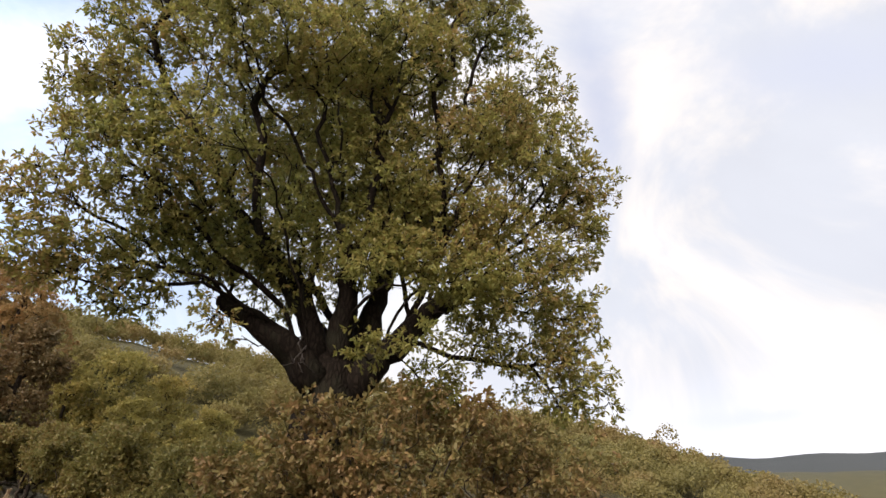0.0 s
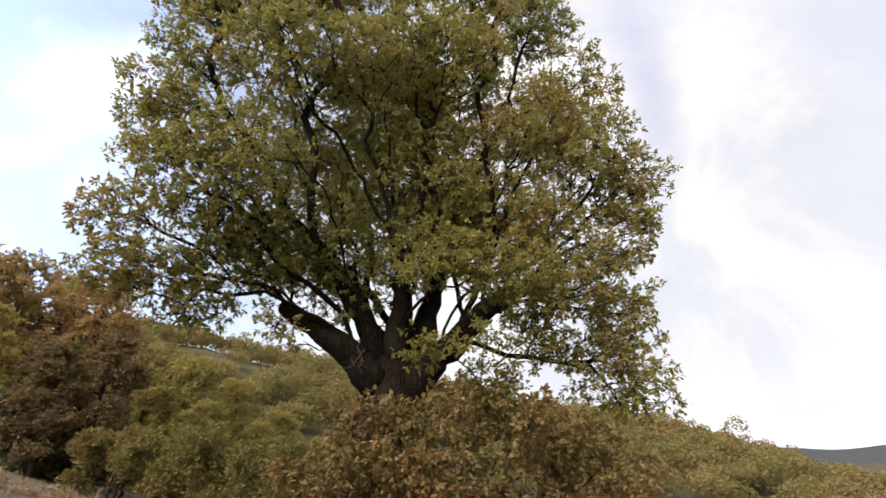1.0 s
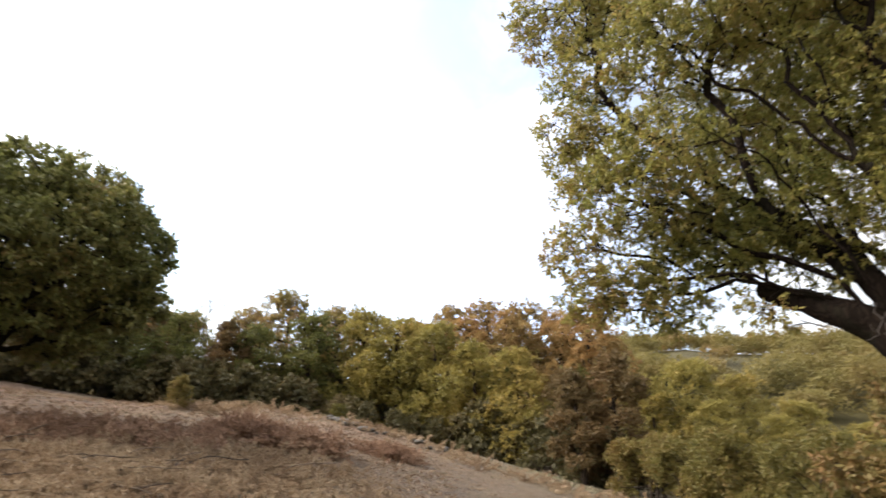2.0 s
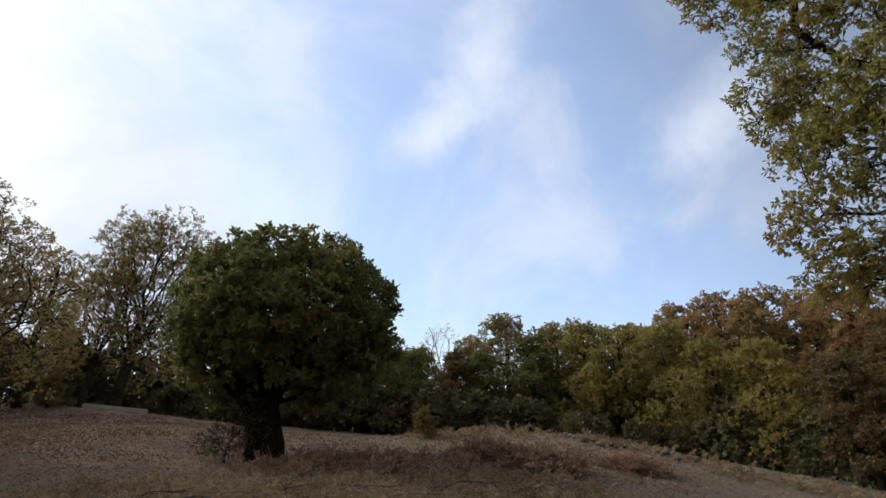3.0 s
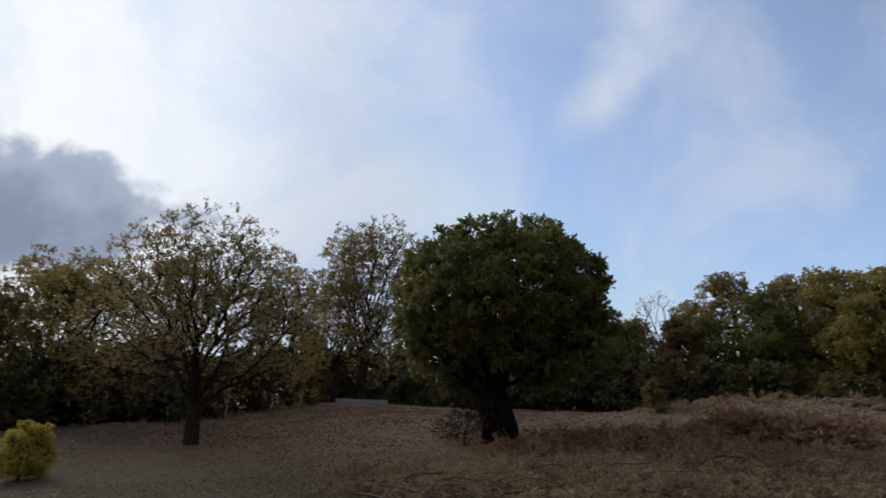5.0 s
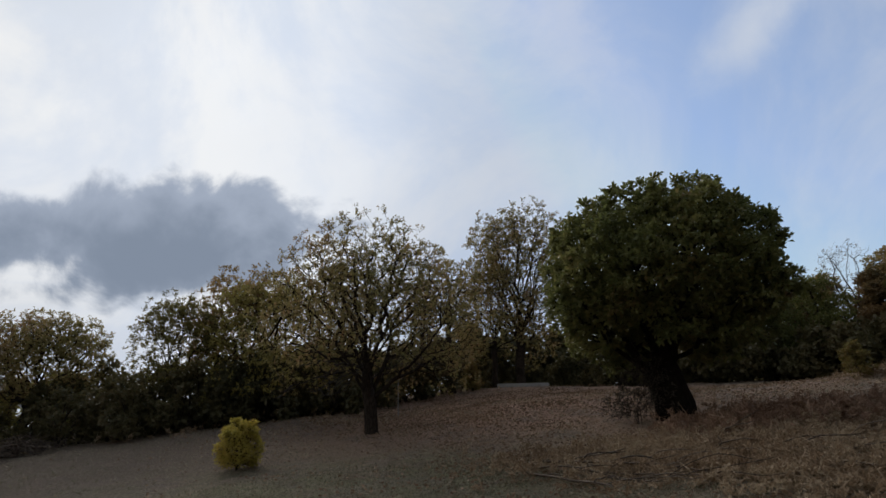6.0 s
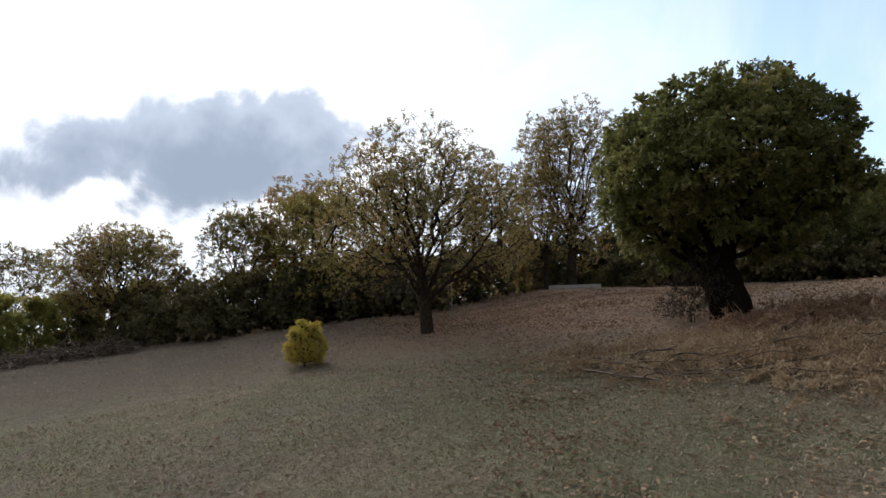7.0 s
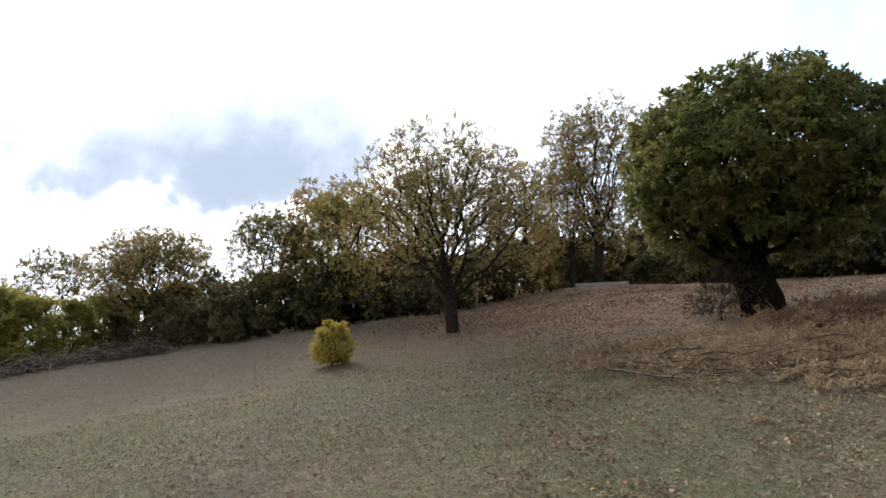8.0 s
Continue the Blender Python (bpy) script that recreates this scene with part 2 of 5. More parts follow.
def ground_material():
    m, nt, out = material("meadow_ground")
    pos = position(nt)
    flat = nt.nodes.new("ShaderNodeVectorMath")
    flat.operation = "MULTIPLY"
    flat.inputs[1].default_value = (1, 1, 0)
    link(nt, pos, flat.inputs[0])
    wide = noise_fac(nt, pos, 0.22, 4.0, 0.6)
    mid = noise_fac(nt, pos, 1.3, 5.0, 0.65)
    grit = noise_fac(nt, pos, 85.0, 4.0, 0.8)
    fine = smooth(nt, maths(nt, "MULTIPLY_ADD", noise_fac(nt, pos, 20.0, 6.0, 0.8), 0.5, maths(nt, "MULTIPLY", grit, 0.5)), 0.40, 0.60)
    green = mixed(nt, fine, (0.203, 0.203, 0.114), (0.435, 0.418, 0.258))
    straw = mixed(nt, fine, (0.235, 0.186, 0.138), (0.52, 0.415, 0.305))
    col = mixed(nt, smooth(nt, maths(nt, "MULTIPLY_ADD", mid, 0.6, maths(nt, "MULTIPLY", wide, 0.5)), 0.47, 0.63), green, straw)
    tuft = noise_fac(nt, pos, 4.5, 6.0, 0.75)
    col = mixed(nt, smooth(nt, tuft, 0.46, 0.70, 0.0, 0.45), col, mixed(nt, fine, (0.066, 0.055, 0.039), (0.16, 0.133, 0.094)))

    def near(x, y, r0, r1):
        d = nt.nodes.new("ShaderNodeVectorMath")
        d.operation = "DISTANCE"
        d.inputs[1].default_value = (x, y, 0)
        link(nt, flat.outputs[0], d.inputs[0])
        ragged = maths(nt, "ADD", d.outputs["Value"], maths(nt, "MULTIPLY_ADD", mid, 3.0, -1.5))
        return smooth(nt, ragged, r1, r0)
    # leaf litter below the oaks on the slope, dry bracken by the round oak
    litter = mixed(nt, fine, (0.350, 0.212, 0.156), (0.700, 0.460, 0.345))
    col = mixed(nt, maths(nt, "MULTIPLY", near(-12.5, -7.2, 2.0, 6.5), 0.85), col, litter)
    col = mixed(nt, maths(nt, "MULTIPLY", near(-19, -7, 4.0, 10.0), 0.8), col, litter)
    col = mixed(nt, maths(nt, "MULTIPLY", near(-14.5, 2.5, 4.0, 10.0), 0.5), col, litter)
    dry = mixed(nt, fine, (0.235, 0.178, 0.132), (0.48, 0.374, 0.280))
    for x, y, r0, r1 in ((-8.6, -0.8, 1.0, 3.6), (-10.5, 3.0, 2.0, 6.0), (-7.4, 1.2, 0.5, 2.6), (-8, 8, 3.0, 8.0)):
        col = mixed(nt, maths(nt, "MULTIPLY", near(x, y, r0, r1), 0.75), col, dry)
    # worn patches between the grass
    worn = smooth(nt, noise_fac(nt, pos, 0.75, 6.0, 0.65, 0.4), 0.50, 0.64)
    col = mixed(nt, maths(nt, "MULTIPLY", worn, 0.6), col, mixed(nt, fine, (0.165, 0.136, 0.116), (0.40, 0.335, 0.290)))
    # bare grey-brown earth low on the slope
    earth = mixed(nt, fine, (0.150, 0.114, 0.090), (0.29, 0.222, 0.176))
    col = mixed(nt, maths(nt, "MULTIPLY", near(-8, -14, 4.0, 9.0), 0.85), col, earth)
    # woodland floor further off
    far = nt.nodes.new("ShaderNodeVectorMath")
    far.operation = "LENGTH"
    link(nt, flat.outputs[0], far.inputs[0])
    woods = mixed(nt, noise_fac(nt, pos, 0.12, 6.0, 0.7), (0.045, 0.043, 0.018), (0.13, 0.11, 0.045))
    col = mixed(nt, smooth(nt, far.outputs["Value"], 28.0, 55.0), col, woods)
    field = mixed(nt, fine, (0.085, 0.08, 0.042), (0.14, 0.122, 0.068))
    fd = nt.nodes.new("ShaderNodeVectorMath")
    fd.operation = "DISTANCE"
    fd.inputs[1].default_value = (-44, 73, 0)
    link(nt, flat.outputs[0], fd.inputs[0])
    col = mixed(nt, smooth(nt, fd.outputs["Value"], 13.0, 9.0), col, field)
    # distance haze painted into the colour of the far ground and ridge
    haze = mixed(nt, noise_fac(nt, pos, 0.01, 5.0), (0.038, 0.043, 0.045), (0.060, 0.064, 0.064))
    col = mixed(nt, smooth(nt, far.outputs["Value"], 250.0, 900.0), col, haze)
    p = nt.nodes.new("ShaderNodeBsdfPrincipled")
    p.inputs["Roughness"].default_value = 0.95
    p.inputs["Specular IOR Level"].default_value = 0.15
    link(nt, col, p.inputs["Base Color"])
    b = nt.nodes.new("ShaderNodeBump")
    b.inputs["Strength"].default_value, b.inputs["Distance"].default_value = 1.0, 0.06
    link(nt, maths(nt, "MULTIPLY_ADD", fine, 0.8, maths(nt, "MULTIPLY", grit, 0.5)), b.inputs["Height"])
    link(nt, b.outputs[0], p.inputs["Normal"])
    link(nt, p.outputs[0], out.inputs[0])
    return m


M_OAK = leaf_material("oak_leaves", [(0.0, (0.168, 0.188, 0.047)), (0.45, (0.280, 0.267, 0.069)), (0.78, (0.342, 0.274, 0.081)), (1.0, (0.381, 0.235, 0.090))], 0.55, through_light=0.54)
M_SKIRT = leaf_material("turning_oak_leaves", [(0.0, (0.115, 0.108, 0.033)), (0.4, (0.210, 0.158, 0.052)), (0.75, (0.275, 0.165, 0.068)), (1.0, (0.35, 0.215, 0.10))], 0.8, through_light=0.42)
M_EVER = leaf_material("dark_oak_leaves", [(0.0, (0.117, 0.138, 0.046)), (0.5, (0.198, 0.208, 0.068)), (0.85, (0.281, 0.253, 0.088)), (1.0, (0.312, 0.231, 0.100))], 0.7, through_light=0.42, rough=0.42)
M_LONE = leaf_material("thin_oak_leaves", [(0.0, (0.190, 0.178, 0.067)), (0.45, (0.313, 0.263, 0.096)), (0.75, (0.387, 0.263, 0.112)), (1.0, (0.365, 0.201, 0.104))], 0.6, through_light=0.56)
M_YELLOW = leaf_material("yellow_green_leaves", [(0.0, (0.234, 0.218, 0.065)), (0.5, (0.350, 0.297, 0.083)), (1.0, (0.435, 0.311, 0.092))], 0.5, tint=0.35, through_light=0.5)
M_ORANGE = leaf_material("orange_brown_leaves", [(0.0, (0.264, 0.209, 0.079)), (0.5, (0.380, 0.251, 0.099)), (1.0, (0.462, 0.262, 0.108))], 0.5, tint=0.35, through_light=0.48)
M_GREEN = leaf_material("green_leaves", [(0.0, (0.083, 0.103, 0.030)), (0.55, (0.155, 0.167, 0.046)), (1.0, (0.241, 0.213, 0.057))], 0.5, tint=0.3, through_light=0.42)
M_DULL = leaf_material("dull_brown_leaves", [(0.0, (0.112, 0.092, 0.040)), (0.5, (0.180, 0.126, 0.056)), (1.0, (0.25, 0.148, 0.066))], 0.5, tint=0.3, through_light=0.42)
M_WITHER = leaf_material("withered_leaves", [(0.0, (0.066, 0.053, 0.042)), (0.5, (0.105, 0.084, 0.065)), (1.0, (0.149, 0.118, 0.092))], 1.0, through_light=0.3)
M_SCRUB = leaf_material("scrub_leaves", [(0.0, (0.135, 0.132, 0.040)), (0.5, (0.225, 0.195, 0.056)), (1.0, (0.29, 0.185, 0.070))], 0.6, tint=0.2, through_light=0.44)
M_LIME = leaf_material("light_green_leaves", [(0.0, (0.257, 0.270, 0.076)), (0.5, (0.392, 0.365, 0.105)), (1.0, (0.499, 0.392, 0.121))], 0.6, tint=0.2, through_light=0.5)
M_GOLD = leaf_material("golden_leaves", [(0.0, (0.34, 0.30, 0.07)), (0.5, (0.56, 0.47, 0.10)), (1.0, (0.68, 0.48, 0.11))], 2.0, through_light=0.5)
# for the hedge, and for thickets standing in for the wood's shade
M_DARK = leaf_material("dark_thicket_leaves", [(0.0, (0.065, 0.065, 0.030)), (0.5, (0.124, 0.111, 0.049)), (1.0, (0.199, 0.152, 0.070))], 0.6, tint=0.3)
M_FERN = leaf_material("dry_bracken", [(0.0, (0.218, 0.141, 0.087)), (0.5, (0.394, 0.280, 0.176)), (1.0, (0.560, 0.451, 0.307))], 0.9, through_light=0.25, rough=0.8)
M_RUST = leaf_material("rusty_bracken", [(0.0, (0.199, 0.117, 0.080)), (0.5, (0.353, 0.216, 0.144)), (1.0, (0.486, 0.333, 0.225))], 0.9, through_light=0.3, rough=0.8)
M_LITTER = leaf_material("fallen_leaves", [(0.0, (0.212, 0.139, 0.093)), (0.5, (0.335, 0.214, 0.135)), (1.0, (0.501, 0.371, 0.245))], 0.6, spread=0.9, through_light=0.15, rough=0.8)
M_GRASS = leaf_material("short_grass", [(0.0, (0.160, 0.150, 0.090)), (0.35, (0.275, 0.248, 0.155)), (0.7, (0.38, 0.325, 0.235)), (1.0, (0.52, 0.44, 0.33))], 0.5, spread=0.95, through_light=0.3, rough=0.7)
M_FAR = leaf_material("far_wood_leaves", [(0.0, (0.150, 0.148, 0.052)), (0.45, (0.250, 0.208, 0.070)), (0.8, (0.285, 0.198, 0.080)), (1.0, (0.28, 0.155, 0.08))], 0.11, spread=0.10, through_light=0.5)
# bark darker than its own tone: the crown's shade is put into the colour
M_BARK = bark_material("shaded_oak_bark", (0.005, 0.0037, 0.003), (0.022, 0.016, 0.012), 6.0, (0.02, 0.02, 0.013))
M_BARK2 = bark_material("grey_bark", (0.018, 0.014, 0.0115), (0.072, 0.056, 0.045), 9.0)
M_BARE = bark_material("pale_twigs", (0.045, 0.038, 0.034), (0.11, 0.095, 0.086), 9.0)
M_TWIG = plain_material("dead_wood", (0.050, 0.037, 0.029), (0.19, 0.145, 0.110), 8)
M_STONE = plain_material("field_stone", (0.045, 0.042, 0.038), (0.12, 0.112, 0.10), 4, bump=0.8, dist=0.03)
M_SLAB = plain_material("weathered_board", (0.17, 0.162, 0.155), (0.30, 0.287, 0.272), 3, bump=0.5)
M_GROUND = ground_material()

# ---- terrain ----
UP = (-math.sin(radians(107)), math.cos(radians(107)))
CREST_AZ = [-180, -60, -30, -23, -20, -13, -7, 5, 15, 26, 35, 45, 60, 120, 150, 165, 180]
CREST_EL = [0.0, -4.0, -4.5, -2.2, 0.4, 3.6, 5.6, 7.6, 9.8, 12.2, 13.8, 13.6, 12.0, 10.0, 6.0, 4.0, 0.0]


def bump(x, y, cx, cy, r):
    return np.exp(-((x - cx) ** 2 + (y - cy) ** 2) / (r * r))


def ease(v, lo, hi):
    t = np.clip((v - lo) / (hi - lo), 0, 1)
    return t * t * (3 - 2 * t)


def ground_z(x, y):
    """Height of the ground: an even slope by the camera, woods above it, a wooded hill across the dip, a far ridge."""
    x, y = np.asarray(x, float), np.asarray(y, float)
    d, az = np.hypot(x, y), np.degrees(np.arctan2(-x, y))
    u = UP[0] * x + UP[1] * y
    near = 0.275 * np.where(u > 23, 23 + (u - 23) * 0.35, np.where(u < -20, -20 + (u + 20) * 0.5, u))
    near = near + 0.95 * bump(x, y, -17.1, 5.2, 4.6) - 0.10 * bump(x, y, -23, 8, 7) - 0.50 * bump(x, y, -22, 4, 7) + 0.10 * np.sin(x * 0.55 + 1) * np.sin(y * 0.47) * ease(d, 4, 9)
    near = near + 0.035 * np.sin(x * 1.7 + y * 0.6) * np.sin(y * 1.9 - x * 0.5)
    crest = 1.6 + 118 * np.tan(np.radians(np.interp(az, CREST_AZ, CREST_EL)))
    hill = crest * (0.12 + 0.88 * ease(d, 34, 120)) * (1 - 0.75 * ease(d, 130, 420)) + 1.2 * np.sin(x * 0.09) * np.sin(y * 0.11 + 1)
    ridge = 96 - 16 * np.sin(np.radians(az + 12) * 2) * 0.5 + 5 * np.sin(np.radians(az) * 17) + 4 * np.sin(np.radians(az) * 41 + 1)
    far = hill * (1 - ease(d, 420, 900)) + ridge * ease(d, 800, 1500) + 26 * np.exp(-((d - 560) / 110) ** 2) * ease(-az, 8, 22)
    z = near * (1 - ease(d, 26, 48)) + far * ease(d, 26, 48)
    return z


EYE = (-0.35, -0.10)


def spot(az, d):
    """The place on the ground at an azimuth (counter-clockwise from +y, degrees) and a distance from the camera."""
    x, y = EYE[0] - math.sin(radians(az)) * d, EYE[1] + math.cos(radians(az)) * d
    return Vector((x, y, float(ground_z(x, y))))


def mesh_of(name, verts, faces, mat, smooth_shade=False):
    """A mesh from arrays: verts (n, 3), faces (m, k) of one size."""
    me = bpy.data.meshes.new(name)
    verts, faces = np.asarray(verts, np.float32).reshape(-1, 3), np.asarray(faces, np.int32)
    m, k = faces.shape
    me.vertices.add(len(verts))
    me.vertices.foreach_set("co", verts.ravel())
    me.loops.add(m * k)
    me.loops.foreach_set("vertex_index", faces.ravel())
    me.polygons.add(m)
    me.polygons.foreach_set("loop_start", np.arange(0, m * k, k, dtype=np.int32))
    me.polygons.foreach_set("loop_total", np.full(m, k, np.int32))
    me.polygons.foreach_set("use_smooth", np.full(m, smooth_shade))
    me.update(calc_edges=True)
    me.materials.append(mat)
    return me


def part(name, me, parent, label=""):
    ob = new(name, me)
    ob.parent = parent
    return tagged(ob, label) if label else ob


def build_ground():
    rings = np.concatenate([[0.0], np.geomspace(0.6, 3200, 150)])
    az = np.linspace(0, 2 * np.pi, 361)[:-1]
    R, A = np.meshgrid(rings, az, indexing="ij")
    X, Y = -np.sin(A) * R, np.cos(A) * R
    V = np.stack([X, Y, ground_z(X, Y)], -1).reshape(-1, 3)
    n = len(az)
    i, j = np.meshgrid(np.arange(len(rings) - 1), np.arange(n), indexing="ij")
    a, b = i * n + j, i * n + (j + 1) % n
    F = np.stack([a, b, b + n, a + n], -1).reshape(-1, 4)
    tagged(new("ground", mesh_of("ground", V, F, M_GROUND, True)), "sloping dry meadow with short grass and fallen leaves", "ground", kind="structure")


build_ground()


# ---- trees ----
def unit(v):
    return v / (np.linalg.norm(v, axis=-1, keepdims=True) + 1e-9)


def leaf_mesh(name, rng, pos, way, size, mat, lobed=True, droop=0.0, wide=0.25, broad=0.5):
    """One small folded leaf at each pos, pointing along way."""
    n = len(pos)
    way = unit(way)
    side = unit(np.cross(way, unit(rng.normal(size=(n, 3)) * 0.8 + np.array([0, 0, 1.0]))))
    up = np.cross(side, way)
    s = (size * rng.uniform(0.65, 1.25, n))[:, None]
    w = (wide * rng.uniform(0.82, 1.2, n))[:, None]
    curl = rng.uniform(-0.05, 0.22, n)[:, None]
    if lobed:
        base, tip = pos, pos + s * way - s * droop * np.array([0, 0, 1.0])
        l1, r1 = pos + s * (0.38 * way + w * side + curl * up), pos + s * (0.38 * way - w * side + curl * up)
        l2, r2 = pos + s * (0.78 * way + 0.8 * w * side + 0.6 * curl * up), pos + s * (0.78 * way - 0.8 * w * side + 0.6 * curl * up)
        V = np.stack([base, l1, l2, tip, r2, r1], 1)
        F = np.array([[0, 1, 2, 3], [3, 4, 5, 0]])
        return mesh_of(name, V, (np.arange(n)[:, None, None] * 6 + F).reshape(-1, 4), mat)
    V = np.stack([pos, pos + s * (broad * way + 1.15 * w * side + curl * up), pos + s * (way - droop * np.array([0, 0, 1.0])), pos + s * (broad * way - 1.15 * w * side + curl * up)], 1)
    return mesh_of(name, V, np.arange(n * 4).reshape(-1, 4), mat)


class Wood:
    """The nodes of a tree's wood, each with its parent, grown from the trunk towards the tips of its crown."""

    def __init__(self, rng):
        self.rng, self.p, self.par, self.length, self.group = rng, [], [], [], []

    def add(self, p, parent, group=0):
        p = np.asarray(p, float)
        self.p.append(p)
        self.par.append(parent)
        self.length.append(0.0 if parent < 0 else self.length[parent] + float(np.linalg.norm(p - self.p[parent])))
        self.group.append(group)
        return len(self.p) - 1

    def run(self, parent, target, step, sag=0.0, wob=0.06, group=None, out=None, kink=0.0):
        """A bent shoot from a node to a target."""
        a, b = self.p[parent], np.asarray(target, float)
        gap = np.linalg.norm(b - a)
        n = max(2, int(gap / step))
        g = self.group[parent] if group is None else group
        start = out if out is not None else unit((b - a) + np.array([0, 0, 0.35 * gap]))
        c1 = a + start * gap * 0.36 + self.rng.normal(size=3) * wob * gap
        c2 = a + (b - a) * 0.68 + self.rng.normal(size=3) * wob * gap * 1.3
        c2[2] -= sag * gap
        last = parent
        ph, amp = self.rng.uniform(0, 6.28, (3, 3)), kink * gap * np.array([[0.05], [0.03], [0.018]])
        for k in range(1, n + 1):
            t = k / n
            bend = (amp * np.sin(ph + 6.28 * t * np.array([[1.3], [2.6], [4.4]]))).sum(0) * math.sin(math.pi * t)
            q = bend + (1 - t) ** 3 * a + 3 * t * (1 - t) ** 2 * c1 + 3 * t * t * (1 - t) * c2 + t ** 3 * b + (self.rng.normal(size=3) * wob * step if k < n else 0)
            last = self.add(q, last, g)
        return last

    def reach(self, tips, step, alpha=0.35, first=0):
        ends = []
        for tip in tips:
            P = np.array(self.p[first:])
            cost = np.linalg.norm(P - tip, axis=1) + alpha * np.array(self.length[first:]) + 0.35 * np.maximum(0, P[:, 2] - tip[2])
            ends.append(self.run(int(np.argmin(cost)) + first, tip, step, wob=0.09))
        return ends

    def radii(self, trunk_r, ends, power=0.5, least=0.004):
        load = np.zeros(len(self.p))
        for e in ends:
            load[e] += 1
        for i in range(len(self.p) - 1, 0, -1):
            load[self.par[i]] += load[i]
        return np.maximum(least, trunk_r * (np.maximum(load, 0.3) / max(1, load.max())) ** power)


def tubes(wood, rad, groups, rng, gnarl=0.0, flare=0.0, swell=0.7):
    """The wood of the given groups as tapered tubes, chain by chain."""
    kids = [[] for _ in wood.p]
    for i, q in enumerate(wood.par):
        if q >= 0:
            kids[q].append(i)
    V, F, count = [], [], 0
    P = np.array(wood.p)
    for i in range(len(P)):
        q = wood.par[i]
        if wood.group[i] not in groups or (q >= 0 and wood.group[q] in groups and max(kids[q], key=lambda k: rad[k]) == i):
            continue
        chain = ([q] if q >= 0 else []) + [i]
        while True:
            nxt = [k for k in kids[chain[-1]] if wood.group[k] in groups]
            if not nxt:
                break
            chain.append(max(nxt, key=lambda k: rad[k]))
        if len(chain) < 2:
            continue
        pts = P[chain]
        rr = rad[chain].copy()
        if rr[-1] > 0.05:
            # stout ends close in a rounded knob
            tip = unit(pts[-1] - pts[-2])
            pts = np.concatenate([pts, pts[-1] + tip * np.array([[0.45], [0.75], [0.85]]) * rr[-1]])
            rr = np.concatenate([rr, rr[-1] * np.array([0.85, 0.5, 0.05])])
        if q >= 0:
            rr[0] = min(rr[0], rr[1] * (1.6 if rr[1] > 0.06 else 1.15))
        if q >= 0 and rr[1] > 0.07:
            rr = rr * (1 + swell * np.exp(-np.arange(len(rr)) / 1.8))
        big = rr.max()
        sides = 14 if big > 0.25 else 9 if big > 0.08 else 5 if big > 0.02 else 3
        tang = unit(np.gradient(pts, axis=0))
        ref = unit(np.cross(tang[0], np.array([0.31, 0.22, 0.1]) if abs(tang[0][2]) > 0.9 else np.array([0, 0, 1.0])))
        ph = rng.uniform(0, 6.28)
        ang = np.linspace(0, 2 * np.pi, sides, endpoint=False)
        for k in range(len(pts)):
            ref = unit(ref - tang[k] * (ref @ tang[k]))
            bi = np.cross(tang[k], ref)
            r = rr[k] * (0.35 if k == len(pts) - 1 and rr[k] < 0.1 else 1.0)
            lump = 1 + gnarl * (np.sin(3 * ang + ph + k * 0.7) * 0.6 + np.sin(5 * ang - k * 0.9 + ph) * 0.4)
            if flare and q < 0:
                lump = lump * (1 + flare * math.exp(-k / 1.3) * (1 + 0.35 * np.sin(4 * ang + ph)))
            V.append(pts[k] + (r * lump)[:, None] * (np.cos(ang)[:, None] * ref + np.sin(ang)[:, None] * bi))
        for k in range(len(pts) - 1):
            a = count + k * sides
            idx = np.arange(sides)
            nx = (idx + 1) % sides
            F.append(np.stack([a + idx, a + nx, a + sides + nx, a + sides + idx], 1))
        count += sides * len(pts)
    return np.concatenate(V), np.concatenate(F)


def twig_tubes(a, b, r):
    """Thin tapered three-sided twigs from each a to each b."""
    n, d = len(a), unit(b - a)
    e1 = unit(np.cross(d, np.array([0.3, 0.5, 0.81])))
    e2 = np.cross(d, e1)
    ang = np.array([0.0, 2.094, 4.189])
    ring = (np.cos(ang)[None, :, None] * e1[:, None] + np.sin(ang)[None, :, None] * e2[:, None]) * r
    V = np.concatenate([a[:, None] + ring, b[:, None] + ring * 0.45], 1)
    F = np.array([[0, 1, 4, 3], [1, 2, 5, 4], [2, 0, 3, 5]])
    return V.reshape(-1, 3), (np.arange(n)[:, None, None] * 6 + F).reshape(-1, 4)


def in_blobs(rng, blobs, n, shell=3.0):
    """n random places inside the lobes of a crown (x, y, z, rx, ry, rz), nearer the outside with a higher shell."""
    B = np.array(blobs, float)
    w = (B[:, 3] * B[:, 4] * B[:, 5]) ** 0.66
    k = rng.choice(len(B), n, p=w / w.sum())
    d = unit(rng.normal(size=(n, 3)))
    r = rng.uniform(0.02, 1, n) ** (1 / shell)
    return B[k, :3] + d * r[:, None] * B[k, 3:6], k


